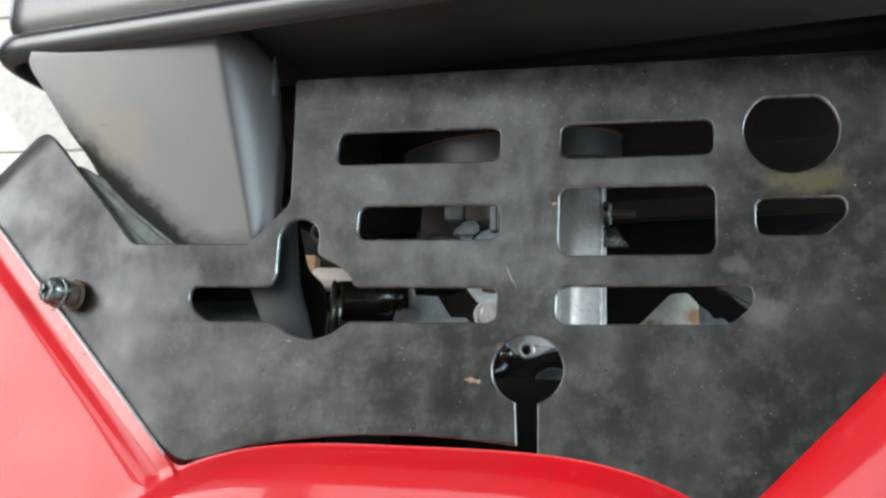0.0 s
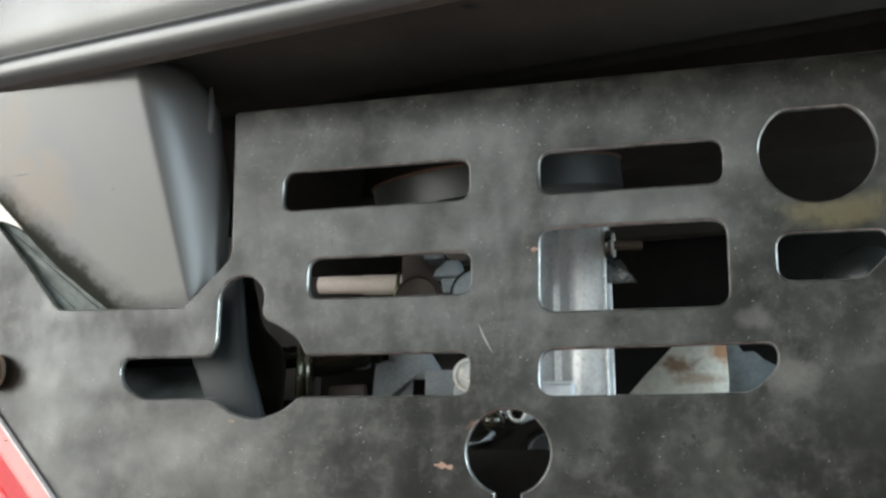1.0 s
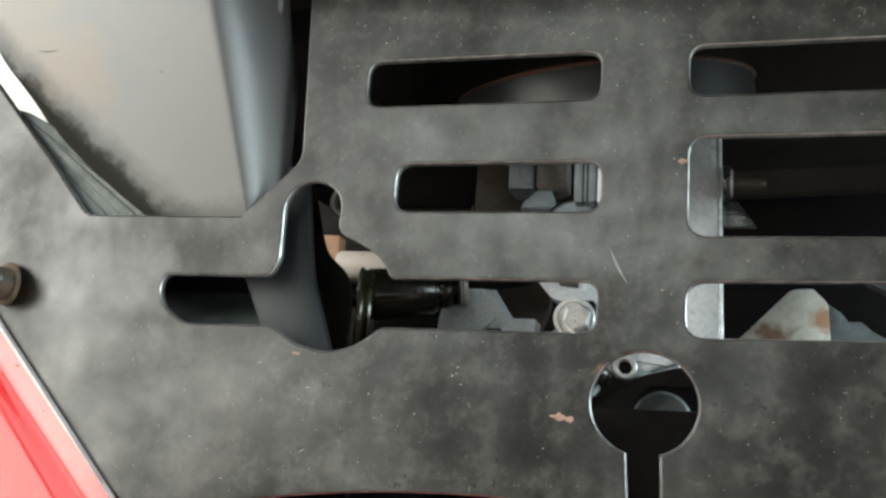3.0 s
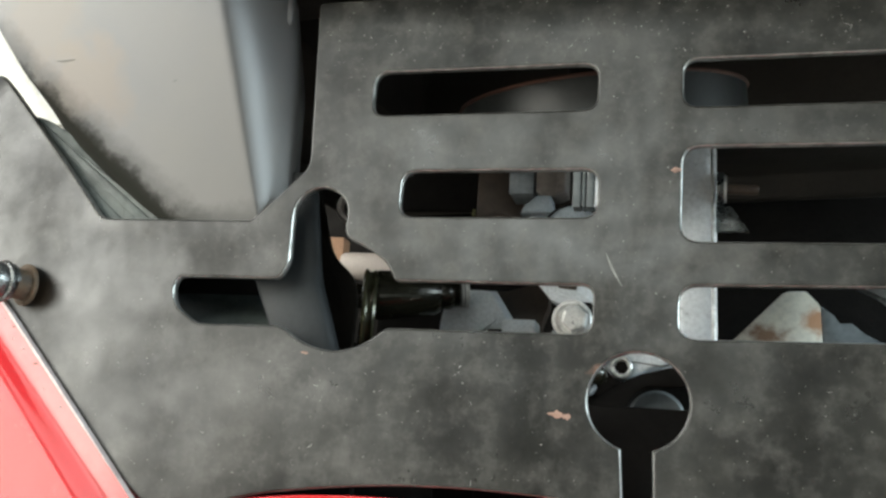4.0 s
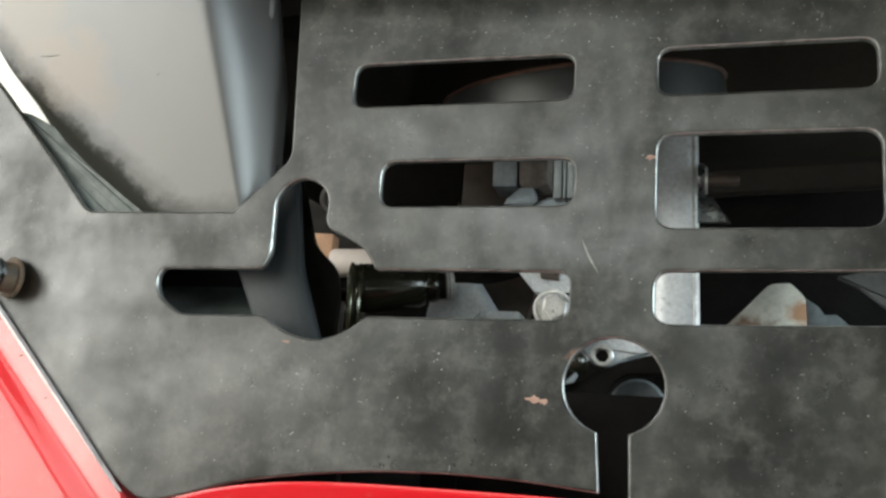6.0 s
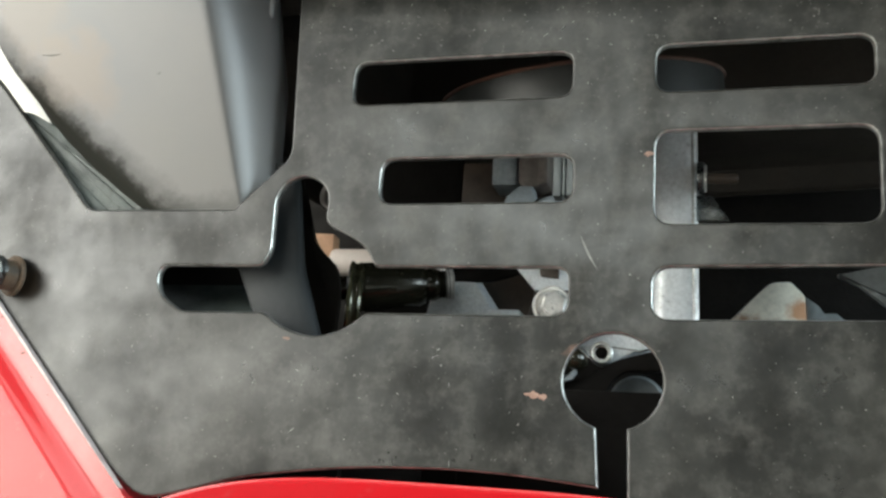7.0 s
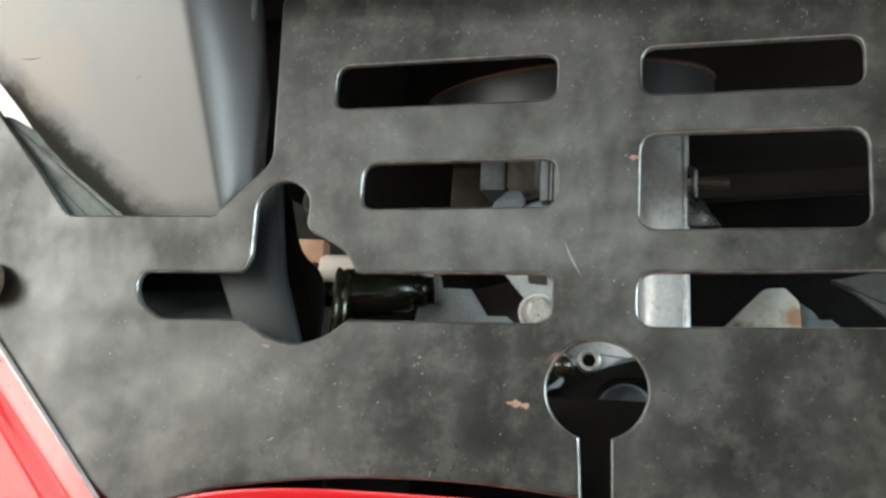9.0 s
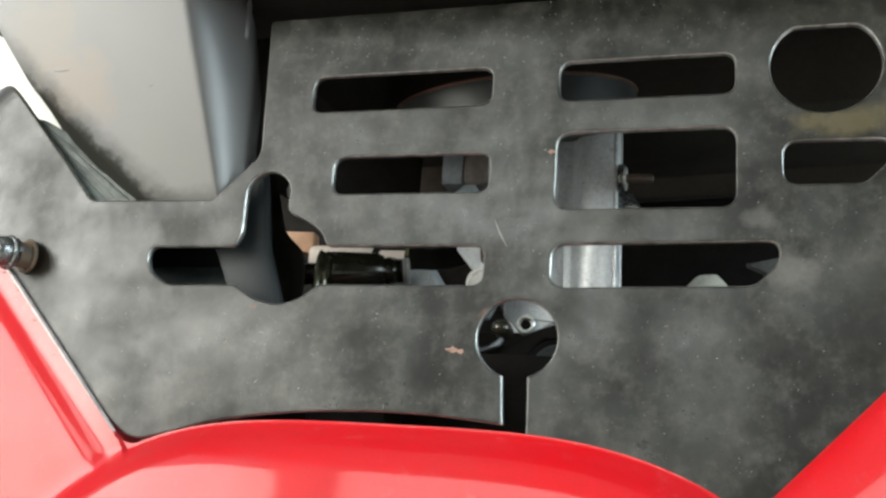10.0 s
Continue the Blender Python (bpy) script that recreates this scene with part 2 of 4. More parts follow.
def thing(name, x, y, z):
    ob = new(name)
    ob.location = V(x, y, z)
    ob.empty_display_size = 0.01
    return ob


def top(ob):
    p = Vector(ob.location)
    while ob.parent:
        ob = ob.parent
        p += ob.location
    return p


def part(name, bm, material, parent=None, label="", smooth=True, origin=None):
    """One bmesh, in world metres, as one mesh object under parent (or as a thing at origin)."""
    base = top(parent) if parent else (Vector(origin) if origin else Vector())
    bmesh.ops.translate(bm, verts=bm.verts, vec=-base)
    me = bpy.data.meshes.new(name)
    bm.to_mesh(me)
    bm.free()
    for m in material if isinstance(material, (list, tuple)) else [material]:
        me.materials.append(m)
    if smooth:
        me.shade_smooth()
        me.set_sharp_from_angle(angle=radians(38))
    ob = new(name, me)
    if parent:
        ob.parent = parent
    else:
        ob.location = base
    if label:
        ob["label"] = label
    return ob


def box(x0, x1, y0, y1, z0, z1, bev=0.4, seg=2, bm=None):
    bm = bm or bmesh.new()
    r = bmesh.ops.create_cube(bm, size=1)
    for v in r["verts"]:
        v.co = V((x0, x1)[v.co.x > 0], (y0, y1)[v.co.y > 0], (z0, z1)[v.co.z > 0])
    if bev:
        es = list({e for v in r["verts"] for e in v.link_edges})
        bmesh.ops.bevel(bm, geom=es, offset=bev * 0.001, segments=seg, profile=0.5, affect="EDGES")
    return bm


def slab(outline, y0, y1, bev=0.4, bm=None):
    """A flat piece in the plane of the plate: outline of (x, z), from y0 (front) to y1, with softened edges."""
    bm = bm or bmesh.new()
    f = bm.faces.new([bm.verts.new(V(x, y0, z)) for x, z in outline])
    f.normal_update()
    if f.normal.y > 0:
        f.normal_flip()
    g = bmesh.ops.extrude_face_region(bm, geom=[f])
    vs = [v for v in g["geom"] if isinstance(v, bmesh.types.BMVert)]
    bmesh.ops.translate(bm, verts=vs, vec=(0, (y1 - y0) * 0.001, 0))
    bmesh.ops.recalc_face_normals(bm, faces=bm.faces)
    if bev:
        es = [e for e in bm.edges if abs(e.verts[0].co.y - e.verts[1].co.y) < 1e-7]
        bmesh.ops.bevel(bm, geom=es, offset=bev * 0.001, segments=2, profile=0.5, affect="EDGES")
    return bm


def lathe(profile, m, seg=40, bm=None):
    """A turned piece: profile of (along, radius) in mm round the axis x of the pose m."""
    bm = bm or bmesh.new()
    rings = []
    for a, r in profile:
        rings.append([bm.verts.new(m @ Vector((a, r * math.cos(k * math.tau / seg), r * math.sin(k * math.tau / seg))) * 1.0) for k in range(seg)])
    for p, q in zip(rings, rings[1:]):
        for k in range(seg):
            bm.faces.new((p[k], p[(k + 1) % seg], q[(k + 1) % seg], q[k]))
    for ring in (rings[0], rings[-1]):
        bm.faces.new(ring)
    bmesh.ops.recalc_face_normals(bm, faces=bm.faces)
    return bm


def axis(x, y, z, rx=0, ry=0, rz=0):
    """A pose in mm whose x is the turning axis."""
    return Matrix.Translation(V(x, y, z)) @ pose(0, 0, 0, rx, ry, rz) @ Matrix.Diagonal((0.001, 0.001, 0.001, 1))


def hexagon(flats, h, m, bm=None, chamfer=0.7):
    """A six-sided head or nut from 0 to h along the axis x of m."""
    bm = bm or bmesh.new()
    r = flats / math.sqrt(3)
    rings = []
    for a, k in ((0, 1.0), (h - chamfer, 1.0), (h, 0.88)):
        rings.append([bm.verts.new(m @ Vector((a, r * k * math.cos(i * math.tau / 6), r * k * math.sin(i * math.tau / 6)))) for i in range(6)])
    for p, q in zip(rings, rings[1:]):
        for i in range(6):
            bm.faces.new((p[i], p[(i + 1) % 6], q[(i + 1) % 6], q[i]))
    bm.faces.new(rings[0])
    bm.faces.new(rings[-1])
    bmesh.ops.recalc_face_normals(bm, faces=bm.faces)
    bmesh.ops.bevel(bm, geom=[e for e in bm.edges], offset=0.00025, segments=1, affect="EDGES")
    return bm


def rounded(points, r, n=5):
    """A closed outline with its corners rounded; r is one radius or one a corner."""
    out = []
    k = len(points)
    for i in range(k):
        a, b, c = (Vector(points[(i + j) % k]) for j in (-1, 0, 1))
        rr = r[i] if isinstance(r, (list, tuple)) else r
        u, w = (a - b), (c - b)
        if rr < 0.05:
            out.append(tuple(b))
            continue
        d = min(rr, u.length * 0.49, w.length * 0.49)
        p, q = b + u.normalized() * d, b + w.normalized() * d
        for j in range(n + 1):
            s = j / n
            out.append(tuple(p * (1 - s) ** 2 + b * 2 * s * (1 - s) + q * s * s))
    return out


def filled(name, loops, half, bevel, y):
    """A sheet with holes: loops of (x, z), its front at y, 2 * half + 2 * bevel thick. Returns a bmesh."""
    cu = bpy.data.curves.new(name, "CURVE")
    cu.dimensions, cu.fill_mode = "2D", "BOTH"
    cu.extrude, cu.bevel_depth, cu.bevel_resolution = half * 0.001, bevel * 0.001, 2
    cu.offset = -bevel * 0.001
    for loop in loops:
        sp = cu.splines.new("POLY")
        sp.points.add(len(loop) - 1)
        for p, (x, z) in zip(sp.points, loop):
            p.co = (x * 0.001, z * 0.001, 0, 1)
        sp.use_cyclic_u = True
    ob = new(name, cu)
    deps = bpy.context.evaluated_depsgraph_get()
    me = bpy.data.meshes.new_from_object(ob.evaluated_get(deps))
    bpy.data.objects.remove(ob)
    bpy.data.curves.remove(cu)
    bm = bmesh.new()
    bm.from_mesh(me)
    bpy.data.meshes.remove(me)
    bmesh.ops.remove_doubles(bm, verts=bm.verts, dist=1e-6)
    th = (half + bevel) * 0.001
    for v in bm.verts:
        x, z, d = v.co
        v.co = (x, d + th + y * 0.001, z + 0.3)
    bmesh.ops.recalc_face_normals(bm, faces=bm.faces)
    return bm


# ---------------------------------------------------------------- the room
def plain_box(name, x0, x1, y0, y1, z0, z1, material, label, category):
    bm = bmesh.new()
    r = bmesh.ops.create_cube(bm, size=1)
    for v in r["verts"]:
        v.co = ((x0, x1)[v.co.x > 0], (y0, y1)[v.co.y > 0], (z0, z1)[v.co.z > 0])
    return tagged(part(name, bm, material, smooth=False), label, category, kind="structure")


plain_box("ground", -60, 60, -60, 60, -0.25, -0.12, EARTH, "pale concrete yard outside the open doorway", "ground")
plain_box("floor", -1.6, 1.6, -3.4, 1.15, -0.12, 0.0, FLOORM, "plain pale buff workshop floor", "floor")
plain_box("ceiling", -1.72, 1.72, -3.52, 1.27, 2.5, 2.6, CEMENT, "plain grey cement ceiling", "ceiling")
we = thing("wall_east", 1600, -1000, -300)
tagged(we, "plain grey cement-rendered wall with a wide window", "wall", kind="structure")
# south wall with an unseen opening added for fill light, west wall with a doorway 2 m wide
ws = thing("wall_south", 0, -3400, -300)
tagged(ws, "plain grey cement-rendered wall with an opening added for fill light", "wall", kind="structure")


def wall_piece(x0, x1, y0, y1, z0, z1, parent, material=PLASTER, name="wall_panel"):
    bm = bmesh.new()
    r = bmesh.ops.create_cube(bm, size=1)
    for v in r["verts"]:
        v.co = ((x0, x1)[v.co.x > 0], (y0, y1)[v.co.y > 0], (z0, z1)[v.co.z > 0])
    return part(name, bm, material, parent, smooth=False)


for a in ((-1.72, -1.5, 0, 2.5), (0.3, 1.72, 0, 2.5), (-1.5, 0.3, 0, 0.8), (-1.5, 0.3, 1.9, 2.5)):
    wall_piece(a[0], a[1], -3.52, -3.4, a[2], a[3], ws)
for a in ((-3.4, -1.2, -0.12, 2.5), (0.6, 1.15, -0.12, 2.5), (-1.2, 0.6, -0.12, 0.35), (-1.2, 0.6, 1.25, 2.5)):
    wall_piece(1.6, 1.72, a[0], a[1], a[2], a[3], we)
ww = thing("wall_west", -1600, -1000, -300)
tagged(ww, "plain grey cement-rendered wall with a wide open doorway", "wall", kind="structure")
# the small rear opening is unseen, added for the side fill lamp
for a in ((-3.4, -2.65, 0, 2.5), (-0.75, 0.1, 0, 2.5), (-2.65, -0.75, 2.1, 2.5), (0.1, 0.9, 0, 0.85), (0.1, 0.9, 1.65, 2.5), (0.9, 1.15, 0, 2.5)):
    wall_piece(-1.72, -1.6, a[0], a[1], a[2], a[3], ww)

# north wall: cream tiles with recessed joints
wn = plain_box("wall_north", -1.6, 1.6, 1.006, 1.15, 0.0, 2.5, GROUT, "cream glazed wall tiles with thin grey joints", "wall")
tile_bm = bmesh.new()
r = bmesh.ops.create_cube(tile_bm, size=1)
for v in r["verts"]:
    v.co = (v.co.x * 0.397, v.co.y * 0.008, v.co.z * 0.247)
bmesh.ops.bevel(tile_bm, geom=tile_bm.edges[:], offset=0.0015, segments=1, affect="EDGES")
tile_me = bpy.data.meshes.new("tile")
tile_bm.to_mesh(tile_me)
tile_bm.free()
tile_me.materials.append(WALLM)
for i in range(8):
    for j in range(10):
        t = new("tile", tile_me)
        t.parent = wn
        t.location = (-1.4 + i * 0.4, 1.0045, 0.118 + j * 0.25)

# ---------------------------------------------------------------- red fan shroud
SL, SR = -1.0, 1.03          # slopes of the two flanks
CX, CZ = -28.0, -51.8


def left_line(x):
    return -33.9 + (x + 136.9) * SL


def right_line(x):
    return -63.3 + (x - 70.0) * SR


def crown(x):
    return CZ - 1.484e-6 * abs(x - CX) ** 3.6


def smax(a, b, k):
    h = max(0.0, min(1.0, 0.5 + 0.5 * (a - b) / k))
    return b * (1 - h) + a * h + k * h * (1 - h)


def sstep(a, b, x):
    s = max(0.0, min(1.0, (x - a) / (b - a)))
    return s * s * (3 - 2 * s)


def rim(x):
    """Height of the shroud's upper edge."""
    return smax(smax(left_line(x), crown(x), 6.0), right_line(x), 9.0)


def swell(x, z):
    """How far the shroud stands out in front of the plate."""
    dl = (left_line(x) - z) / math.hypot(1, SL)
    dr = (right_line(x) - z) / math.hypot(1, SR)
    dd = (crown(x) - z) / math.hypot(1, 5.34e-6 * abs(x - CX) ** 2.6)
    hl = 1.5 + 0.02 * min(dl, 5.4) + 1.6 * sstep(4.6, 11.2, dl) + 0.03 * max(dl - 9, 0) if dl > -0.01 else -20 + dl
    hr = -0.6 + 9.6 * math.sqrt(max(0.0, 1 - (1 - min(dr, 26.0) / 26.0) ** 2)) + 0.06 * max(dr - 2, 0) if dr > -0.01 else -20 + dr
    hd = -1.0 - smax(-1.0 * dd - 0.6, -(9.8 + 0.20 * (dd - 10.5)), 3.0) if dd > -0.01 else -20 + dd
    return max(smax(smax(hl, hd, 4.0), hr, 3.0), 0.3)


def shroud():
    bm = bmesh.new()
    xs = [-236 + 2.0 * i for i in range(48)] + [-140 + 0.8 * i for i in range(90)] + [-68 + 2.0 * i for i in range(58)] + [48 + 0.8 * i for i in range(80)] + [112 + 2.0 * i for i in range(44)]
    steps = [0, 0.5, 1, 1.7, 2.4, 3.2, 4, 4.8, 5.6, 6.5, 7.5, 8.6, 9.8, 11, 12.4, 14, 16, 18, 20.5] + [23 + 2.5 * i for i in range(60)] + [176, 186, 200, 220, 250, 290]
    cols = []
    for x in xs:
        b = rim(x)
        col = [bm.verts.new(V(x, 14, b - 1.5)), bm.verts.new(V(x, 3.2, b - 0.4))]
        for s in steps:
            z = max(b - s if s < 175 else b - 175 - (s - 175) * (b + 125) / 115, -300)
            col.append(bm.verts.new(V(x, -swell(x, z), z)))
        cols.append(col)
    for p, q in zip(cols, cols[1:]):
        for i in range(len(p) - 1):
            bm.faces.new((p[i], p[i + 1], q[i + 1], q[i]))
    # sides, running back
    for col, s in ((cols[0], -1), (cols[-1], 1)):
        back = [bm.verts.new((v.co.x + s * 0.004, 0.016, v.co.z)) for v in col]
        for i in range(len(col) - 1):
            bm.faces.new((col[i], col[i + 1], back[i + 1], back[i]))
    bmesh.ops.recalc_face_normals(bm, faces=bm.faces)
    return bm


fs = thing("fan_shroud", -20, 0, -300)
tagged(fs, "glossy red enamelled sheet-metal fan shroud, dusty at its corners", "engine shroud")
part("shell", shroud(), RED, fs)
# worn bare rim along the flank
bm = bmesh.new()
ring = []
for i in range(37):
    x = -192 + i * 2.2
    z = left_line(x)
    u = Vector((1, 0, SL)).normalized()
    n_ = Vector((-u.z, 0, u.x))
    w = 0.30 * min(1.0, (38 - i) / 14)
    ring.append([bm.verts.new(V(x, y, z) + n_ * d * 0.001) for d, y in ((w, 0.1), (w, -1.7), (-w, -1.9), (-w, 0.1))])
for p, q in zip(ring, ring[1:]):
    for k in range(4):
        bm.faces.new((p[k], p[(k + 1) % 4], q[(k + 1) % 4], q[k]))
bmesh.ops.recalc_face_normals(bm, faces=bm.faces)
part("rim_edge", bm, BARE, fs, "pale worn edge of the red flank")

# ---------------------------------------------------------------- slotted steel plate
def circle(x, z, rx, rz, n=40):
    return [(x + rx * math.cos(k * math.tau / n), z + rz * math.sin(k * math.tau / n)) for k in range(n)]


def slot(x0, x1, z0, z1, r):
    return rounded([(x0, z0), (x1, z0), (x1, z1), (x0, z1)], r)


def flank(x):
    return x, left_line(x) - 0.2


OUTLINE = rounded([(-80, 72.4), (-77.6, 27), (-92, 13.0), (-135.4, 13.4), (-147, 26.3), (-172.5, 52.8), (-178.6, 57.4), (-184, 56.6), (-196, 43.5), (-214, 25), flank(-196),
                   flank(-117), (-107.5, -60.4), (-97, -57.9), (-83, -53.6), (-66, -50.9), (-50, -49.2), (-32, -48.5), (-15, -48.9), (2.6, -50.4),
                   (1.6, -36.2), (8.0, -36.2), (8.9, -54), (40, -74), (80, -74), (128, -26), (150, 20), (150, 72.4)],
                  [1.5, 3, 0.6, 2.5, 4, 5, 5, 5, 6, 4, 1, 6, 6, 6, 6, 6, 6, 6, 6, 0.4, 0.0, 0.0, 0.6, 2, 2, 4, 4, 2])
# the round end of the key-shaped slot joins the outline
i0 = min(range(len(OUTLINE)), key=lambda i: abs(OUTLINE[i][0] - 1.6) + abs(OUTLINE[i][1] + 36.2))
arc = [(5.1 + 10.9 * math.cos(radians(a)), -27.4 + 10.7 * math.sin(radians(a))) for a in [252 - k * 324 / 36 for k in range(37)]]
OUTLINE = OUTLINE[:i0] + arc + OUTLINE[i0 + 2:]

KEYHOLE = rounded([(-111.4, -6), (-109.6, -9.8), (-103.6, -13.7), (-80.6, -13.5), (-75, -17.4), (-66.2, -19.6), (-58.8, -17.2), (-53.6, -13.2), (-5.4, -13.0), (-5.4, -1.9),
                   (-52.4, -1.9), (-54.8, 2.6), (-60.4, 6.4), (-66.6, 8.8), (-66.0, 18.2), (-73.4, 22.6), (-80.6, 18.2), (-80.2, 2.0), (-82.5, -1.9), (-110.6, -1.9)],
                  [3, 2, 2, 1.5, 4, 6, 4, 1, 3.5, 3, 1.2, 3, 3, 3, 6, 5.5, 6, 3, 1.5, 2.5])
# a round hole with a flat at its top
FLAT = [(83.6 + 13.8 * math.cos(radians(a)), 47.5 + 13.7 * math.sin(radians(a))) for a in [138 + k * 264 / 40 for k in range(41)]]
FLAT = rounded([(75.6, 58.5)] + FLAT + [(91.6, 58.5)], [3.5] + [0.0] * 41 + [3.5])
HOLES = [slot(-62.2, -6.2, 40.3, 51.9, 3.6), slot(-52.8, -5.3, 14.0, 25.5, 3.6), slot(13.5, 60.9, 40.4, 52.2, 3.6), slot(13.6, 61.1, 8.5, 30.7, 4.2),
         rounded([(13.5, -13.4), (65.4, -12.6), (71.6, -6.5), (71.4, -0.9), (13.5, -1.6)], [4, 2.5, 4, 3.5, 4]),
         FLAT, rounded([(72.8, 14.3), (92.0, 14.2), (98.4, 20.5), (98.2, 26.0), (72.8, 26.1)], [3.8, 2, 2.5, 3.5, 3.8]), KEYHOLE]

bm = filled("plate", [OUTLINE] + HOLES, 0.55, 0.6, 0.0)
# the upper left ear is bent back along its outer edge
ea, eb = Vector((-0.196, 0.3435)), Vector((-0.1812, 0.3586))
eu = (eb - ea).normalized()
en = Vector((eu.y, -eu.x))
for d in (0.002, 0.004, 0.006, 0.008, 0.011, 0.014):
    o = ea + en * d
    geom = [f for f in bm.faces if f.calc_center_median().x < -0.13] 
    geom = geom + list({e for f in geom for e in f.edges}) + list({v for f in geom for v in f.verts})
    bmesh.ops.bisect_plane(bm, geom=geom, plane_co=(o.x, 0, o.y), plane_no=(en.x, 0, en.y))
for v in bm.verts:
    d = (Vector((v.co.x, v.co.z)) - ea).dot(en)
    if d < 0.014 and v.co.x < -0.15:
        v.co.y += 18.0 * (0.014 - d) ** 2
for f in bm.faces:
    f.material_index = 0 if abs(f.normal.y) > 0.88 else 1
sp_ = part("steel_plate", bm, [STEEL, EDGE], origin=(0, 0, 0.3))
for p in sp_.data.polygons:
    p.use_smooth = abs(p.normal.y) < 0.9
tagged(sp_, "oil-stained dark sheet-steel cover plate with punched slots", "steel plate")


def fleck(name, x, z, w, h, seed, material, parent, label="", y=0.0):
    rnd = random.Random(seed)
    bm = bmesh.new()
    n = 11
    tilt = rnd.uniform(-0.9, 0.9) if max(w, h) < 0.7 else 0.0
    pts = []
    for k in range(n):
        u, v = w * math.cos(k * math.tau / n) * rnd.uniform(0.4, 1.3), h * math.sin(k * math.tau / n) * rnd.uniform(0.35, 1.2)
        pts.append((x + u * math.cos(tilt) - v * math.sin(tilt), z + u * math.sin(tilt) + v * math.cos(tilt)))
    c = bm.verts.new(V(x, y - 0.4 * min(w, h), z))
    vs = [bm.verts.new(V(px, y + 0.02, pz)) for px, pz in pts]
    for k in range(n):
        bm.faces.new((c, vs[k], vs[(k + 1) % n]))
    bmesh.ops.recalc_face_normals(bm, faces=bm.faces)
    return part(name, bm, material, parent, label)


fleck("clay_fleck", -12.2, -31.0, 1.9, 0.95, 3, FLECK, sp_, "orange dried clay fleck")
fleck("clay_fleck", -10.2, -31.5, 1.1, 0.8, 5, FLECK, sp_, "orange dried clay fleck")
fleck("clay_fleck", 12.0, 25.2, 1.6, 0.8, 7, FLECK, sp_, "orange dried clay fleck")
fleck("clay_fleck", -73.5, -19.9, 1.6, 0.5, 8, FLECK, sp_, "orange dried clay fleck")
for k, (x, z, w) in enumerate(((20.4, -32.2, 0.9), (49, -50, 0.9), (-116, -23, 1.3), (-35, -21.6, 1.6), (-133, -25, 1.2), (-92, 4, 0.7), (-25, 57, 0.6), (-2, 62, 0.6), (8, 66, 0.7), (-60, 60, 0.6),
                               (105, 30, 1.3), (18.6, -31.8, 0.5), (-70, -30, 0.5), (-48, -36, 0.5), (-128, 3, 0.6), (-158, 18, 0.6), (-151, 14, 0.5), (-100, 8.5, 0.6), (66.5, 9.5, 1.4), (-166, -2, 0.8))):
    fleck("grit", x, z, w * 0.30, w * 0.13, 20 + k, PALE, sp_)
# pale flecks painted as glints on the oily patches, and dust on the red strip
for k, (x, z) in enumerate(((-158.8, 17.7), (-154, 16.5), (-151.5, 15.8), (-152.4, 13.6), (-149.6, 14.6), (-131, -21), (-128.4, -18.8), (-124, -24.5), (-117, -27), (-114.5, -22), (-101, 8.4),
                            (-97, 5.2), (-93.2, 9), (-90.4, 6.2), (-95, 3.4), (-88, 1.6), (-40, -22), (-36, -23.4), (76, 4), (79, 7.2), (84, 2.4), (101, 29.4), (103, 26.5))):
    fleck("painted_glint", x, z, 0.16 + 0.10 * (k % 3), 0.09 + 0.07 * (k % 2), 60 + k, GLINT, sp_)
for k, (x, d) in enumerate(((-166, 1.2), (-163.5, 2.6), (-161, 1.4), (-160, 3.2), (-157.6, 2.0), (-155, 1.0), (-153.4, 3.0), (-150, 2.2), (-146, 1.6), (-141, 3.4), (-136, 2.4))):
    fleck("dust_spot", x - d * 0.69, left_line(x) - d * 0.73, 0.5 + 0.25 * (k % 3), 0.45, 90 + k, (PALE, GLINT, RUST)[k % 3], fs, y=-1.48 - 0.02 * d)
# fine dust specks and short scuffs
def inside(x, z):
    if not (-190 < x < 140 and -70 < z < 72) or z < rim(x) + 3 or (z > 12 and x < -77) or (z > 52 and x < -170):
        return False
    boxes = ((-64, -4, 38, 54), (-54, -3, 12, 27), (11, 62, 38, 54), (12, 63, 6, 32), (12, 73, -15, 0), (67, 98, 31, 61), (70, 98, 12, 27), (-112, -2, -22, 24), (-7, 19, -60, -14))
    return not any(a < x < b and c < z < d for a, b, c, d in boxes)


rnd = random.Random(11)
bm = bmesh.new()
made = 0
while made < 380:
    x, z = rnd.uniform(-190, 140), rnd.uniform(-66, 72) if rnd.random() < 0.6 else rnd.uniform(53, 72)
    if not inside(x, z):
        continue
    made += 1
    r, a = rnd.uniform(0.08, 0.20), rnd.uniform(0, 6.28)
    long_ = rnd.uniform(2, 7) if rnd.random() < 0.14 else rnd.uniform(0.8, 1.6)
    c = bm.verts.new(V(x, -0.06, z))
    vs = []
    for k in range(5):
        t = k * math.tau / 5
        u, w = r * long_ * math.cos(t), r * (0.45 if long_ > 2 else 1) * math.sin(t) * rnd.uniform(0.6, 1.2)
        vs.append(bm.verts.new(V(x + u * math.cos(a) - w * math.sin(a), 0.01, z + u * math.sin(a) + w * math.cos(a))))
    for k in range(5):
        bm.faces.new((c, vs[k], vs[(k + 1) % 5]))
bmesh.ops.recalc_face_normals(bm, faces=bm.faces)
tagged(part("dust_specks", bm, PALE, sp_, "pale dust specks and short scuffs"), kind="stuff")
# curved scratch
bm = bmesh.new()
prev = None
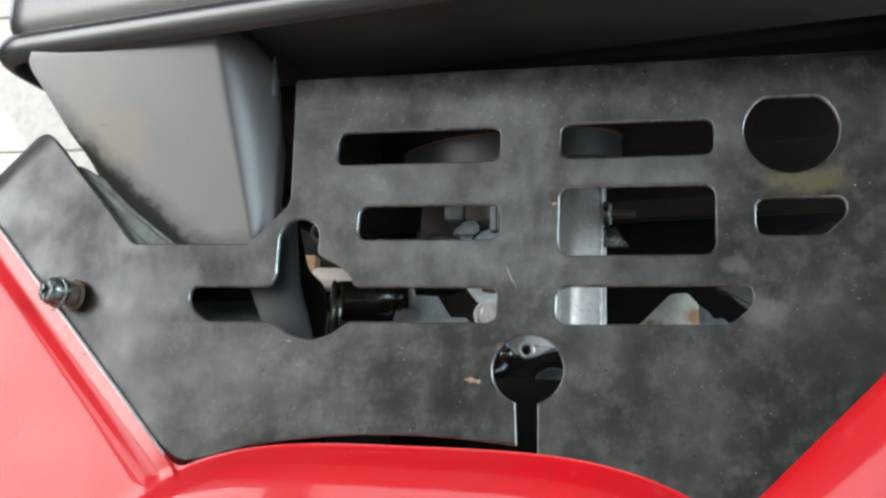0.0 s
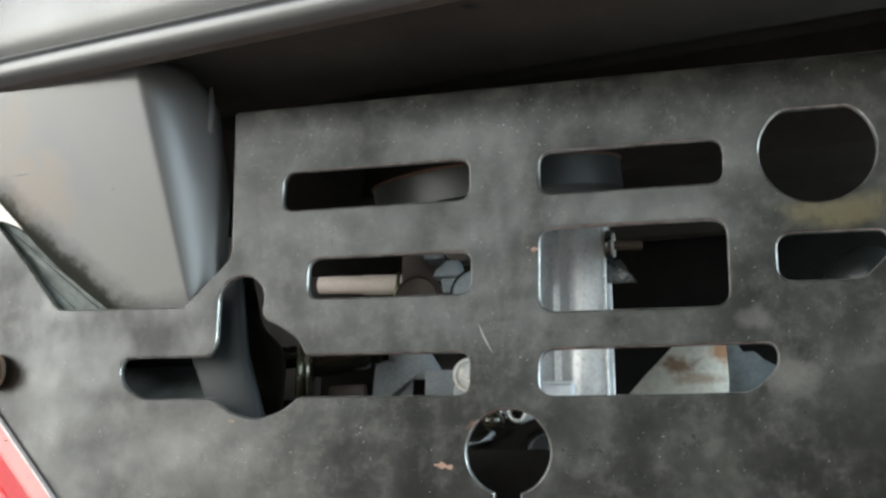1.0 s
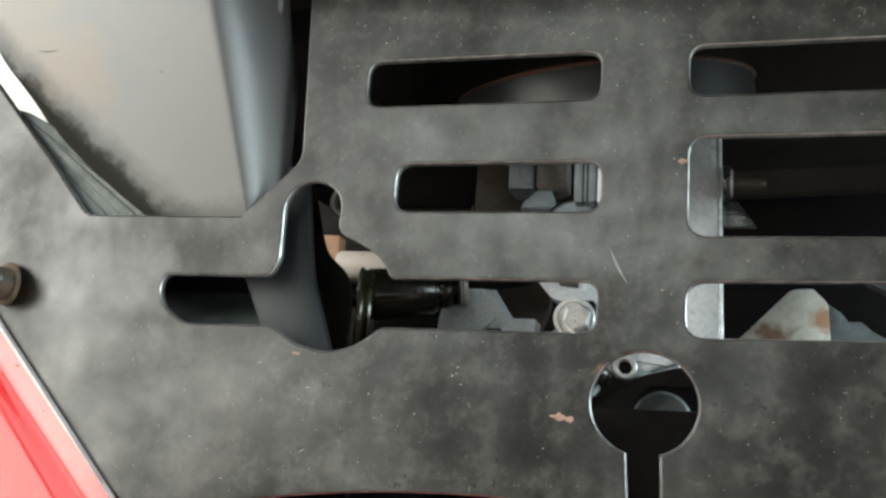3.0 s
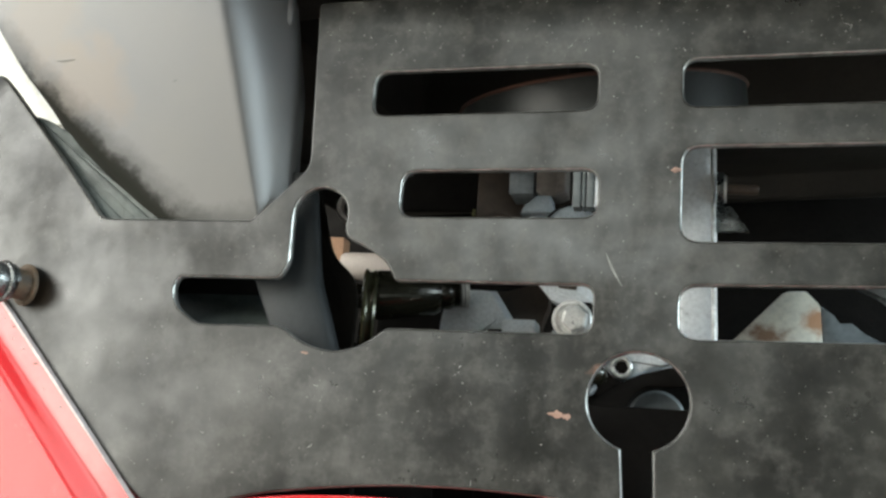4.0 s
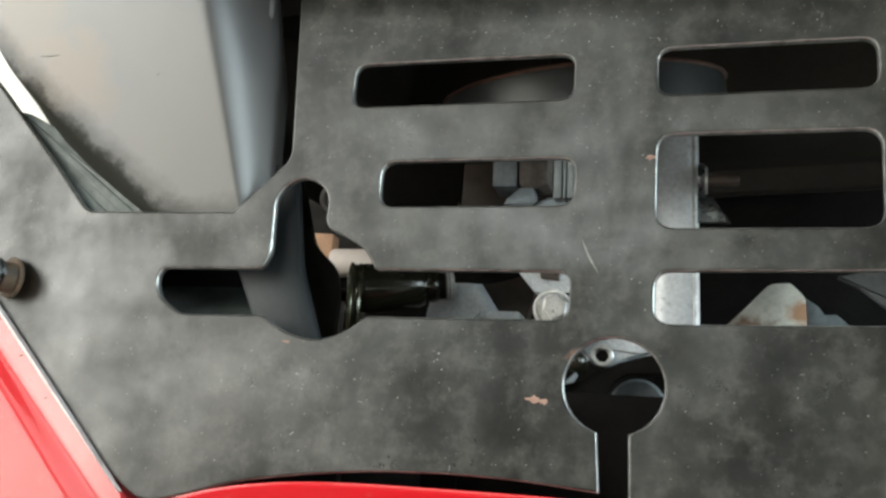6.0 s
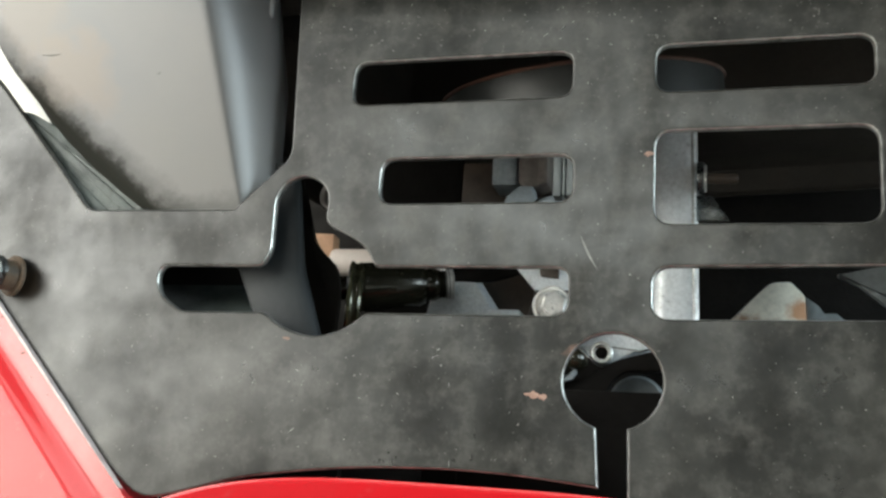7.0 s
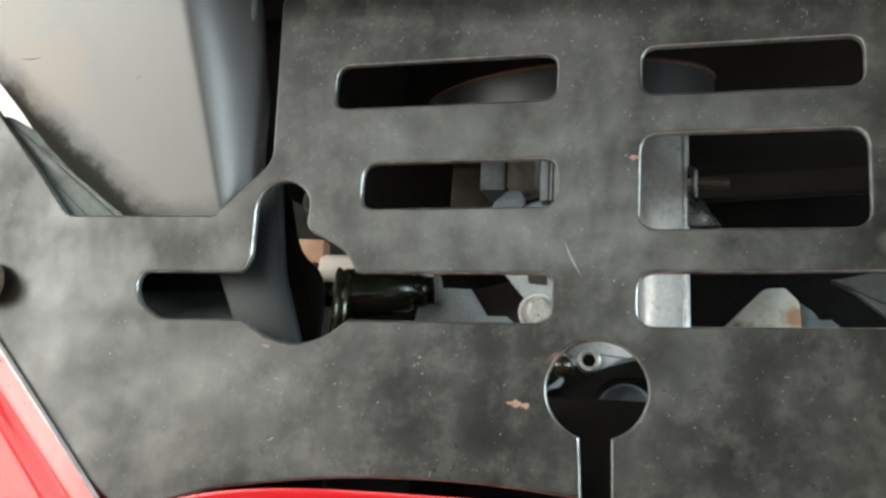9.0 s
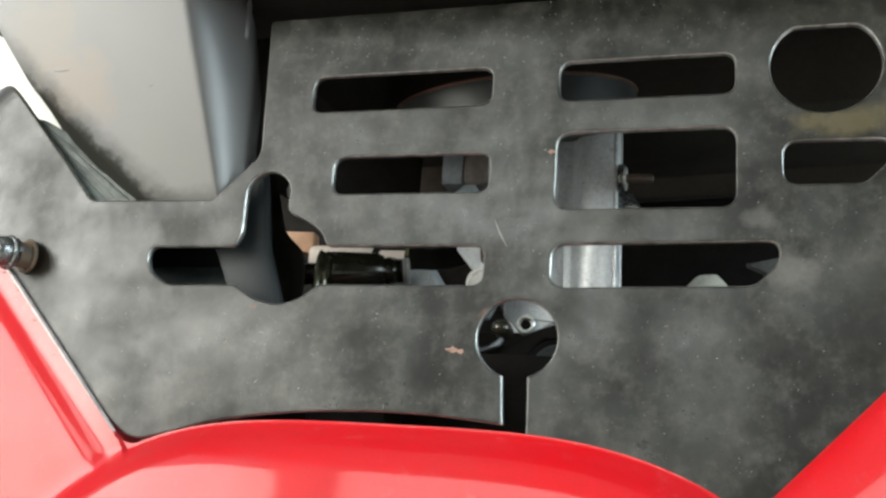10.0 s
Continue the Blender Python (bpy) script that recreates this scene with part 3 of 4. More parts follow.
for k in range(13):
    u = k / 12
    x, z = -2.8 + 2.6 * u + 1.3 * u * u, 5.6 - 7.8 * u
    w = 0.30 * math.sin(math.pi * (k + 0.5) / 13)
    cur = [bm.verts.new(V(x - w, -0.03, z)), bm.verts.new(V(x + w, -0.03, z))]
    if prev:
        bm.faces.new((prev[0], prev[1], cur[1], cur[0]))
    prev = cur
part("scratch", bm, SCUFF, sp_, "pale curved scratch")


# ---------------------------------------------------------------- screws on the plate
def screw():
    s = thing("screw", 0, 0, -300)
    s.location = (0, 0, 0)
    m = Matrix.Rotation(radians(-90), 4, "Z") @ Matrix.Diagonal((0.001, 0.001, 0.001, 1))
    part("shank", lathe([(-6, 2.6), (12, 2.6)], m, 20), RUST, s, "rusty shank")
    part("washer", lathe([(0, 3), (0, 6.3), (0.3, 6.6), (1.2, 6.6), (1.5, 6.3), (1.5, 3)], m), RUST, s, "rust-stained flat washer")
    part("spacer", lathe([(1.5, 3), (1.5, 4.9), (5.6, 4.7), (5.6, 3)], m), RUST, s, "rusty spacer sleeve")
    bm = bmesh.new()
    n = 36
    prev = None
    for k in range(n):
        a = k * (math.tau - 0.25) / (n - 1)
        y = 5.6 + 1.2 * k / n
        cur = [bm.verts.new(m @ Vector((y + dy, r * math.cos(a), r * math.sin(a)))) for dy, r in ((0, 3.2), (0, 5.8), (1.4, 5.8), (1.4, 3.2))]
        if prev:
            for i in range(4):
                bm.faces.new((prev[i], prev[(i + 1) % 4], cur[(i + 1) % 4], cur[i]))
        else:
            bm.faces.new(cur)
        prev = cur
    bm.faces.new(prev)
    bmesh.ops.recalc_face_normals(bm, faces=bm.faces)
    part("spring_washer", bm, DARKMET, s, "split spring washer")
    part("flange", lathe([(7.6, 3), (7.6, 6.2), (8.0, 6.6), (8.6, 6.6), (9.0, 6.2), (9.2, 5.4)], m), DARKMET, s, "bright-rimmed plain washer")
    dome = [(9.0, 5.3), (9.4, 5.7), (10.6, 5.8), (12.0, 5.5), (13.2, 4.9), (13.9, 4.2)]
    head = part("head", lathe([(9.0, 3)] + dome + [(13.9, 3.9), (13.0, 3.6)], m), DARKMET, s, "dark rounded head")
    # flat top with a cross recess
    w, l = 0.75, 2.9
    cross = [(w, w), (l, w), (l, -w), (w, -w), (w, -l), (-w, -l), (-w, -w), (-l, -w), (-l, w), (-w, w), (-w, l), (w, l)]
    ca, sa = math.cos(0.25), math.sin(0.25)
    cross = [(x * ca - z * sa, x * sa + z * ca) for x, z in cross]
    bm = filled("top", [circle(0, 0, 4.3, 4.3, 32), rounded(cross, 0.25, 2)], 0.55, 0.25, 0)
    for v in bm.verts:
        v.co = Vector((v.co.x, v.co.y - 0.0142, v.co.z - 0.3))
    part("cross_recess", bm, DARKMET, head, "flat face with a cross recess")
    # black disc puts the shade of the recess into colour
    part("recess_shade", lathe([(12.95, 0.5), (13.02, 3.4), (13.06, 3.4), (13.06, 0.5)], m, 24), BLACK, head, "black disc for the shade in the recess")
    return s


s1 = screw()
s1.matrix_basis = Matrix.Translation(V(-154.4, -0.8, -5.4)) @ Vector((-4.9, -13, -0.6)).to_track_quat("-Y", "Z").to_matrix().to_4x4() @ Matrix.Diagonal((0.84, 0.84, 0.84, 1))
tagged(s1, "dark steel cross-recessed screw with stacked washers on the plate", "screw", "screws of the plate")
s2 = copy_thing(s1, Matrix.Translation(V(115.4, -0.02, -2.6)) @ pose(0, 0, 0, 0, 35, 0) @ Matrix.Diagonal((0.84, 0.84, 0.84, 1)))


# ---------------------------------------------------------------- fuel tank above
TANK_POSE = Matrix.Translation(V(-100, -32, 77.6)) @ pose(0, 0, 0, 0, 0, -8)


def tank(levels):
    """A shell of the tank: levels of (inset, height) in mm, from below upwards."""
    bm = bmesh.new()
    rings = []
    for inset, z in levels:
        r = max(17 - inset, 2)
        o = rounded([(-100 + inset, inset), (300 - inset, inset), (300 - inset, 258 - inset), (-100 + inset, 258 - inset)], r * 1.15, 8)
        rings.append([bm.verts.new(TANK_POSE @ Vector((x * 0.001, y * 0.001, z * 0.001))) for x, y in o])
    for p, q in zip(rings, rings[1:]):
        n = len(p)
        for k in range(n):
            bm.faces.new((p[k], p[(k + 1) % n], q[(k + 1) % n], q[k]))
    return bm, rings


ft = thing("fuel_tank", 0, 60, 72)
tagged(ft, "glossy black enamelled fuel tank with a rolled seam rim", "fuel tank")
bm, rings = tank([(98, 64), (79, 63), (76, 60), (75, 14), (73, 12.6), (30, 12.4), (13, 12.2), (10.5, 10.8), (8.4, 2.0), (6.5, 0.5), (4, 1.0)])
bm.faces.new(rings[0])
bmesh.ops.recalc_face_normals(bm, faces=bm.faces)
part("lower_pan", bm, UNDER, ft, "dark underside of the tank")
bm, rings = tank([(4.2, 0.95), (2, 2.2), (0.7, 4), (0.2, 6), (0.5, 8), (1.8, 9.8), (3.6, 10.8), (5.2, 11.2)])
bmesh.ops.recalc_face_normals(bm, faces=bm.faces)
part("seam_rim", bm, TANK, ft, "rolled seam rim")
bm, rings = tank([(5.0, 11.0), (5.4, 11.8), (4.6, 13.2), (3.2, 15.5), (2.2, 19), (1.6, 26), (1.2, 40), (1.4, 62), (3, 78), (8, 92), (18, 101), (36, 105), (80, 107)])
bm.faces.new(rings[-1])
bmesh.ops.recalc_face_normals(bm, faces=bm.faces)
part("upper_shell", bm, TANK, ft, "glossy upper shell")
# scuffs on the underside
for x, y in ((20, 14), (75, 30), (60, 16)):
    o = TANK_POSE @ Vector((x * 0.001 + 0.02, y * 0.001, 0.0121))
    bm = bmesh.new()
    rnd = random.Random(x)
    vs = [bm.verts.new(o + Vector((0.004 * math.cos(k * 0.7) * rnd.uniform(0.4, 1), 0.0012 * math.sin(k * 0.7) * rnd.uniform(0.4, 1), 0))) for k in range(9)]
    bm.faces.new(vs)
    part("scuff", bm, MOULD, ft, "dull scuff")


# ---------------------------------------------------------------- tapered grey duct under the tank
def duct():
    bm = bmesh.new()
    rows = []
    for k in range(35):
        z = 8.0 + k * 2.3
        # the face leans out towards the top, where it is rolled over
        yf = 4.5 - 0.30 * z + 0.10 * max(0, z - 78.5) ** 2
        xf = -158.9 + 1.2 * (50 - z) if z < 50 else -158.9 - 0.68 * (z - 50)
        if z > 73:
            xf += 0.10 * (z - 73) ** 2
        w = max(0.0, (50 - z) * 0.62)
        xc = -88.55 - 0.184 * z
        xs = -85.6 - 0.11 * max(0, z - 50) - 0.05 * max(0, z - 75) ** 2
        left = [(xf - w * 1.7 + 4, yf + w * 2.0 + 14), (xf - w * 1.75, yf + w * 1.95 + 5), (xf - w, yf + w * 1.05 + 2.5)]
        left += [(xf - w * (1 - t) + 0.5 * t, yf + (w * 1.0 + 2.0) * (1 - t) ** 1.5) for t in (0.15, 0.4, 0.65, 0.85, 1.0)]
        o = left + [(xf + 3, yf)] + [(xf + 3 + (xc - xf - 4) * i / 6, yf) for i in range(1, 7)]
        # a soft fold, then a nearly flat flank running back to a rounded rear edge
        y = yf
        for i in range(24):
            u = (i + 0.5) / 24
            turn = 38 * u / 0.12 if u < 0.12 else 38 + 30 * (u - 0.12) / 0.88
            o.append((xc + (xs - xc) * u, y))
            y += (xs - xc) / 24 * math.tan(radians(turn))
        o += [(xs, y + 1), (xs + 0.1, y + 3), (xs - 1.5, y + 8)]
        rows.append([bm.verts.new(V(x, y, z)) for x, y in o])
    for p, q in zip(rows, rows[1:]):
        n = len(p)
        for i in range(n):
            bm.faces.new((p[i], p[(i + 1) % n], q[(i + 1) % n], q[i]))
    bm.faces.new(rows[0])
    bm.faces.new(rows[-1])
    bmesh.ops.recalc_face_normals(bm, faces=bm.faces)
    return bm


def duct_material():
    m, nt, col, mix, ramp, noise_tex = mat("satin_grey_paint", (0.21, 0.212, 0.208), (0.245, 0.246, 0.24), (0.25, 0.32), 0.85, 22, 1500, 0.02, spec=0.8,
                                           specks=(900, (0.32, 0.32, 0.30), 0.80, 0.4))
    # warm and cool tones put reflected light into the base colour
    col = mix("MIX", (0.083, 0.0825, 0.0855), (0.094, 0.091, 0.088), ramp(noise_tex(13, 3).outputs[0], 0.38, 0.62))
    # warm patches painted into the colour for a reflection
    col = stains_and_light(nt, mix, ramp, noise_tex, col, ((-22, 46, 14, 12, (0.118, 0.090, 0.066), 0.5), (-32, 62, 15, 14, (0.11, 0.088, 0.068), 0.45), (4, 24, 8, 5, (0.10, 0.098, 0.094), 0.3)), 60)
    b = nt.nodes["Principled BSDF"]
    co = next(n for n in nt.nodes if n.type == "TEX_COORD")
    wob = noise_tex(110, 9, 0.8)
    undarkened = None
    # grime and painted shade along the lower folds: distance from each fold, in metres
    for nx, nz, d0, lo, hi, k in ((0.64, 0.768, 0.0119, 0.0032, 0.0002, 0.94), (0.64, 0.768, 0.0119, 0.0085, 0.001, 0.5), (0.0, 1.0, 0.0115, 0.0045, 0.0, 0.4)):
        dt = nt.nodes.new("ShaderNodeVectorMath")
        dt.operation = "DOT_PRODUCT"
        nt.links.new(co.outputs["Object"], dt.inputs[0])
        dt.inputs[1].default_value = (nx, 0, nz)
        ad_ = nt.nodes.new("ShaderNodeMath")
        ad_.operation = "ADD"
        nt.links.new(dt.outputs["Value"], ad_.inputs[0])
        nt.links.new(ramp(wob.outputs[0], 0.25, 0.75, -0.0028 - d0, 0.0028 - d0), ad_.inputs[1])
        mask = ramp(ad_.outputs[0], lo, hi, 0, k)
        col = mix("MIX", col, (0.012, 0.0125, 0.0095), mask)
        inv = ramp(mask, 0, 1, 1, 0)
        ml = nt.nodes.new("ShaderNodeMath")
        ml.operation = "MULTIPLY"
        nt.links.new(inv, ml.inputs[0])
        if undarkened:
            nt.links.new(undarkened, ml.inputs[1])
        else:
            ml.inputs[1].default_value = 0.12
        undarkened = ml.outputs[0]
    nt.links.new(undarkened, b.inputs["Metallic"])
    nt.links.new(ramp(undarkened, 0, 0.12, 0.75, 0.34), b.inputs["Roughness"])
    nt.links.new(ramp(undarkened, 0, 0.12, 0.1, 0.42), b.inputs["Specular IOR Level"])
    nt.links.new(col, b.inputs["Base Color"])
    return m


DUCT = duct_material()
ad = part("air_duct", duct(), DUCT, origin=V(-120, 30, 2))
tagged(ad, "tapered satin grey painted air duct under the tank, lower folds darkened with grime and painted shade", "air duct")
part("moulding_nub", lathe([(0, 0.2), (1.5, 1.3), (7, 1.6), (13, 1.2), (16, 0.2)], axis(-88.2, 0.2, 66, 0, -93, 0) @ Matrix.Diagonal((1, 0.8, 0.8, 1)), 16), DUCT, ad, "moulded nub on the side edge")
part("mark", slab([(-113.8, 47.2), (-113.2, 47.3), (-112.7, 47.7), (-113.4, 47.45)], -9.9, -9.4, 0), RUBBER, ad, "small dark scuff", smooth=False)
part("mark", slab([(-149, 53.7), (-146.5, 53.35), (-143, 53.7), (-146.5, 53.5)], -11.8, -11.3, 0), RUBBER, ad, "small dark scuff", smooth=False)

# dark ribbed seal between plate ear and duct
sl = thing("seal_strip", -140, 9, 14)
tagged(sl, "dark grey ribbed rubber seal behind the plate's bent ear", "rubber seal")
part("strip", slab(rounded([(-171, 42), (-167.4, 44.6), (-162.5, 43.8), (-150, 37.6), (-135.5, 27.4), (-111.5, 9), (-148, 6)], [2, 2, 2, 3, 3, 1, 1]), 3.2, 8, 0.6), RUBBER, sl)
for a, b in (((-162.6, 41.4), (-119, 9.4)), ((-167.4, 41.4), (-128, 9.4)), ((-169.6, 39.4), (-135.5, 9.4))):
    u = (Vector(b) - Vector(a)).normalized()
    n_ = Vector((-u.y, u.x)) * 0.9
    part("rib", slab([tuple(Vector(a) + n_), tuple(Vector(b) + n_ * 1.6), tuple(Vector(b) - n_ * 1.6), tuple(Vector(a) - n_)], 2.85, 3.6, 0.3), RUBBER, sl)

# ---------------------------------------------------------------- behind the plate
# engine block, with panels added to keep light out and the slots dark
eb_ = thing("engine_block", 50, 250, -300)
tagged(eb_, "oily black cast engine block behind the plate, with panels added to block light", "engine block")
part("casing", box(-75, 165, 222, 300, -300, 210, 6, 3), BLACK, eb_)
part("blackout_back", box(-292, -70, 232, 240, -300, 210, 2, 2), BLACK, eb_)
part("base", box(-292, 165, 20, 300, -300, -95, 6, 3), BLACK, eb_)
part("blackout_side", box(150, 162, 30, 230, -100, -40, 3, 2), BLACK, eb_)
part("blackout_left", box(-178, -97, 30, 34, -96, 11, 1, 2), BLACK, eb_)
part("blackout_mid", box(-150, -83, 66, 70, -96, -8, 1, 2), BLACK, eb_)
part("blackout_side", box(-238, -233, 4, 236, -100, 22, 1, 2), BLACK, eb_)
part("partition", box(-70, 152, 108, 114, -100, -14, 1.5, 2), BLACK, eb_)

# round drum under the tank
dr = thing("recoil_drum", -12, 55, 55)
tagged(dr, "dark grey painted round drum with a rusty rim", "drum")
lie = Vector((-0.09, -0.224, 1)).normalized()
up = Matrix.Translation(V(-12, 55, 65) - lie * 0.0104) @ lie.to_track_quat("X", "Z").to_matrix().to_4x4() @ Matrix.Diagonal((0.001, 0.001, 0.001, 1))
part("body", lathe([(0.3, 8), (0.3, 40.4), (0.8, 41.2), (9.8, 41.2), (9.8, 8)], up, 128), DRUM, dr)
part("rim", lathe([(9.8, 40.6), (9.7, 41.5), (10.1, 41.9), (10.7, 41.6), (10.7, 40.4)], up, 128), COPPER, dr, "rusty upper rim")
part("cap", lathe([(9.9, 6), (9.9, 40.7), (10.5, 40.5), (10.5, 6)], up, 96), BLACK, dr, "plain black top")
part("spindle", lathe([(1.5, 9), (16, 9), (25, 9), (27, 6)], up, 24), BLACK, dr)

# galvanised bracket with its pinch bolt
br = thing("mounting_bracket", 10, 80, -60)
tagged(br, "speckled galvanised steel bracket behind the slots", "bracket")
bm = bmesh.new()
prof = [(-16, 80), (-3, 80), (-1.5, 80.6), (0.5, 85), (2, 86.6), (4.5, 86.6), (6, 85), (8, 80.6), (9.5, 79.4), (13, 78.8), (18.4, 79), (20.4, 79.5), (21.3, 80.4), (21.4, 82), (21.4, 92), (19.4, 92), (19.4, 82.4),
        (17, 81.2), (10.5, 81.8), (8.8, 84), (6.5, 88.6), (0, 88.6), (-2.6, 82.2), (-16, 82)]
lo, hi = ([bm.verts.new(V(x - 0.015 * z, y, z)) for x, y in prof] for z in (-100, 69))
for i in range(len(prof)):
    j = (i + 1) % len(prof)
    bm.faces.new((lo[i], lo[j], hi[j], hi[i]))
bm.faces.new(lo)
bm.faces.new(hi)
bmesh.ops.recalc_face_normals(bm, faces=bm.faces)
part("strap", bm, ZINC, br)
edge_up = Vector((-0.015, 0, 1)).to_track_quat("X", "Z").to_matrix().to_4x4() @ Matrix.Diagonal((0.001, 0.001, 0.001, 1))
for x, y, n_ in ((20.9, 79.9, "rolled_edge"), (21.3, 92.0, "rear_edge")):
    part(n_, lathe([(0, 0.5), (0.4, 0.75), (168, 0.75), (169, 0.5)], Matrix.Translation(V(x + 1.5, y, -100)) @ edge_up, 12), BRIGHT, br, "bright worn edge")
nut = part("nut", hexagon(9.5, 2.6, axis(21.2, 81, 45.6)), DARKMET, br, "dark hexagonal nut")
part("washer", lathe([(0, 2), (0, 4.2), (0.8, 4.2), (0.8, 2)], axis(23.4, 80, 45.4), 24), BRIGHT, br, "bright washer")
part("pin", lathe([(0, 1.6), (9.2, 1.6), (10, 1.1)], axis(23.6, 79, 45.1, 0, 2, 0), 16), RUSTY, br, "dull brown pin end")
part("tab", slab([(20.5, 41.5), (25.6, 41.2), (31, 33.2), (20.5, 33.2)], 84, 86, 0.3), DARKMET, br, "small dark grey tab")
part("lower_tab", slab(rounded([(19.5, -6), (23.4, -9), (24.6, -16), (19.5, -20)], 1), 86, 88, 0.3), SLATE, br, "small grey lower tab")

def lean(bm, z0, k=0.28):
    for v in bm.verts:
        v.co.y -= (v.co.z - 0.3 - z0 * 0.001) * k
    return bm


# linkage seen through the short slot
lk = thing("linkage", -33, 75, 36)
tagged(lk, "grey cast linkage with a dark nut and bright stud", "linkage")
part("block", lean(box(-41.0, -33.1, 68, 80, 40.6, 60, 0.6), 42, 0.1), ALLOY, lk)
part("nut", lean(slab(rounded([(-32.4, 60), (-32.4, 41), (-30.5, 39.4), (-26, 39.4), (-22.9, 40.6), (-22.9, 60)], 0.5, 2), 67, 76, 0.8), 42, 0.1), DULL, lk, "dark angular nut")
part("nut_face", lean(slab([(-26, 60), (-26, 39.8), (-23.1, 40.9), (-23.1, 60)], 66.4, 67.4, 0.2), 42, 0.1), DULL, lk)
part("wedge", slab(rounded([(-36.2, 33), (-35.2, 35.6), (-31.2, 39.0), (-27.1, 38.8), (-25.9, 34.4), (-26, 33)], 0.4, 2), 64, 70, 0.6), ALLOY, lk)
part("web", slab(rounded([(-34.2, 35.4), (-27.6, 35.4), (-28.6, 28), (-33, 28)], 0.6, 2), 66, 71, 0.5), ALLOY, lk)
part("bearing", lathe([(0, 3), (0, 7.6), (0.8, 8.4), (5, 8.4), (5, 3)], axis(-19.4, 59, 25.8, 0, 0, 90), 40), ALLOY, lk)
part("bearing_ring", lathe([(0, 8.5), (0, 9.2), (2, 9.2), (2, 8.5)], axis(-19.4, 60, 25.8, 0, 0, 90), 44), BLACK, lk, "black ring round the bearing")
part("roller", lathe([(0, 2), (0, 7.2), (0.8, 8.0), (6, 8.0), (6, 2)], axis(-45, 74, 28.2, 0, 0, 90), 44), RUSTY, lk, "brown oily roller")
part("roller_ring", lathe([(0, 8.2), (0, 9.0), (3, 9.0), (3, 8.2)], axis(-45, 76, 28.2, 0, 0, 90), 44), RUSTY, lk, "brown ring of the roller")
for x0, x1 in ((-18.0, -15.6), (-15.3, -14.4), (-14.1, -12.0), (-11.7, -10)):
    part("plate", lean(box(x0, x1, 47, 52, 30.1, 56, 0.35), 30, 0.08), CAST if x0 > -12 else SLATE, lk, "clamped steel plate")
part("back_panel", box(-56.6, -18, 90, 93, 36, 56, 0.6), RUSTY, lk, "dark brown oily panel")
# black sheet added to hide the tubes from the short slot
part("tube_screen", box(-99, -56.8, 90.4, 93, 41.5, 60, 0.6), BLACK, lk, "black sheet added to hide the tubes behind")
part("arm", slab(rounded([(-60, 22), (-44, 22), (-30, 28), (-16, 28), (-16, 22), (-44, 14), (-60, 14)], 2), 88, 91, 0.6), BLACK, lk)
part("clip", slab([(-58.6, 18), (-56.2, 40.6), (-55.2, 40.2), (-57.0, 18)], 84, 86, 0.2), OLIVE, lk, "thin amber clip")
# black union with flange and thread
un = thing("pipe_union", -74, 70, 2)
tagged(un, "oily black threaded union with an olive plated flange", "pipe fitting")
ua = axis(-84.5, 72, 8.0, 0, -7, 20)
uf = axis(-85.2, 72, 1.0, 0, 0, 20)
part("flange", lathe([(-2.2, 4), (-2.2, 14.2), (-1.8, 15), (-1.2, 15.2), (-0.6, 15), (-0.2, 14.6), (0.6, 14.6), (1.0, 15), (1.6, 15.2), (2.2, 14.8), (2.5, 13.6), (2.5, 4)], uf, 72), FLANGE, un, "dark olive oily flange")
# paler ring paints the highlight on the flange's edge
part("flange_highlight", lathe([(-1.7, 14.6), (-1.6, 15.35), (-1.0, 15.35), (-0.9, 14.6)], uf, 72), OLIVE, un, "pale olive ring painted in as the flange's highlight")
part("barrel", lathe([(1, 3), (1, 7.6), (3, 8.0), (7.5, 7.8), (20, 6.9), (22, 5.8), (22, 3)], ua), OILY, un)
part("ball", lathe([(19, 1)] + [(24 - 5.0 * math.cos(radians(a)), 5.4 * math.sin(radians(a))) for a in range(20, 161, 14)] + [(29, 1)], ua, 28), OILY, un, "black rounded end")
part("thread", lathe([(25, 3)] + [(25.3 + 0.5 * k, 4.9 if k % 2 else 4.2) for k in range(11)] + [(31.0, 3.4), (31.0, 2)], ua, 32), OILY, un, "fine black thread")
part("thread_end", lathe([(28.4, 3.6)] + [(28.5 + 0.5 * k, 5.1 if k % 2 else 4.5) for k in range(6)] + [(31.4, 3.6), (31.4, 2)], ua, 36), BRIGHT, un, "bright worn thread crests")
part("foot", slab(rounded([(-74, -12), (-73.5, -3.6), (-60.5, -2.8), (-59.5, -12)], 1.0), 66, 69, 0.5), RUSTY, un, "dark olive foot")
part("stem", lathe([(-60, 4), (0, 4)], ua), OILY, un)
part("lug", box(-92, -72, 84, 100, -26, -8, 2, 2), BLACK, un)
# black sheet added to keep the gap behind the union dark
part("gap_blackout", box(-92, -61, 100.5, 103, -20, 15.5, 0.8), BLACK, un, "black sheet added to darken the gap behind the union")

# cast body with a small boss
cb = thing("cast_body", -48, 86, -10)
tagged(cb, "light grey rough cast aluminium body", "casting")
part("housing", slab(rounded([(-67.5, -14), (-66.5, 6), (-62.5, 16), (-58.5, 22), (-54, 21.4), (-51.0, 17), (-44.2, 7.0), (-43.2, 5), (-42, -14)], [0.5, 3, 4, 3, 3, 2, 2, 2, 0.5]), 89, 106, 3.2), CAST, cb)
part("plug", slab(rounded([(-58, 30), (-56, 6), (-36.5, 2), (-33, 12), (-33, 30)], 1), 106, 112, 0.5), RUSTY, cb, "brown oily plug")
part("boss", box(-43.6, -33.1, 82, 92, -14, 3.6, 0.6), CAST, cb)
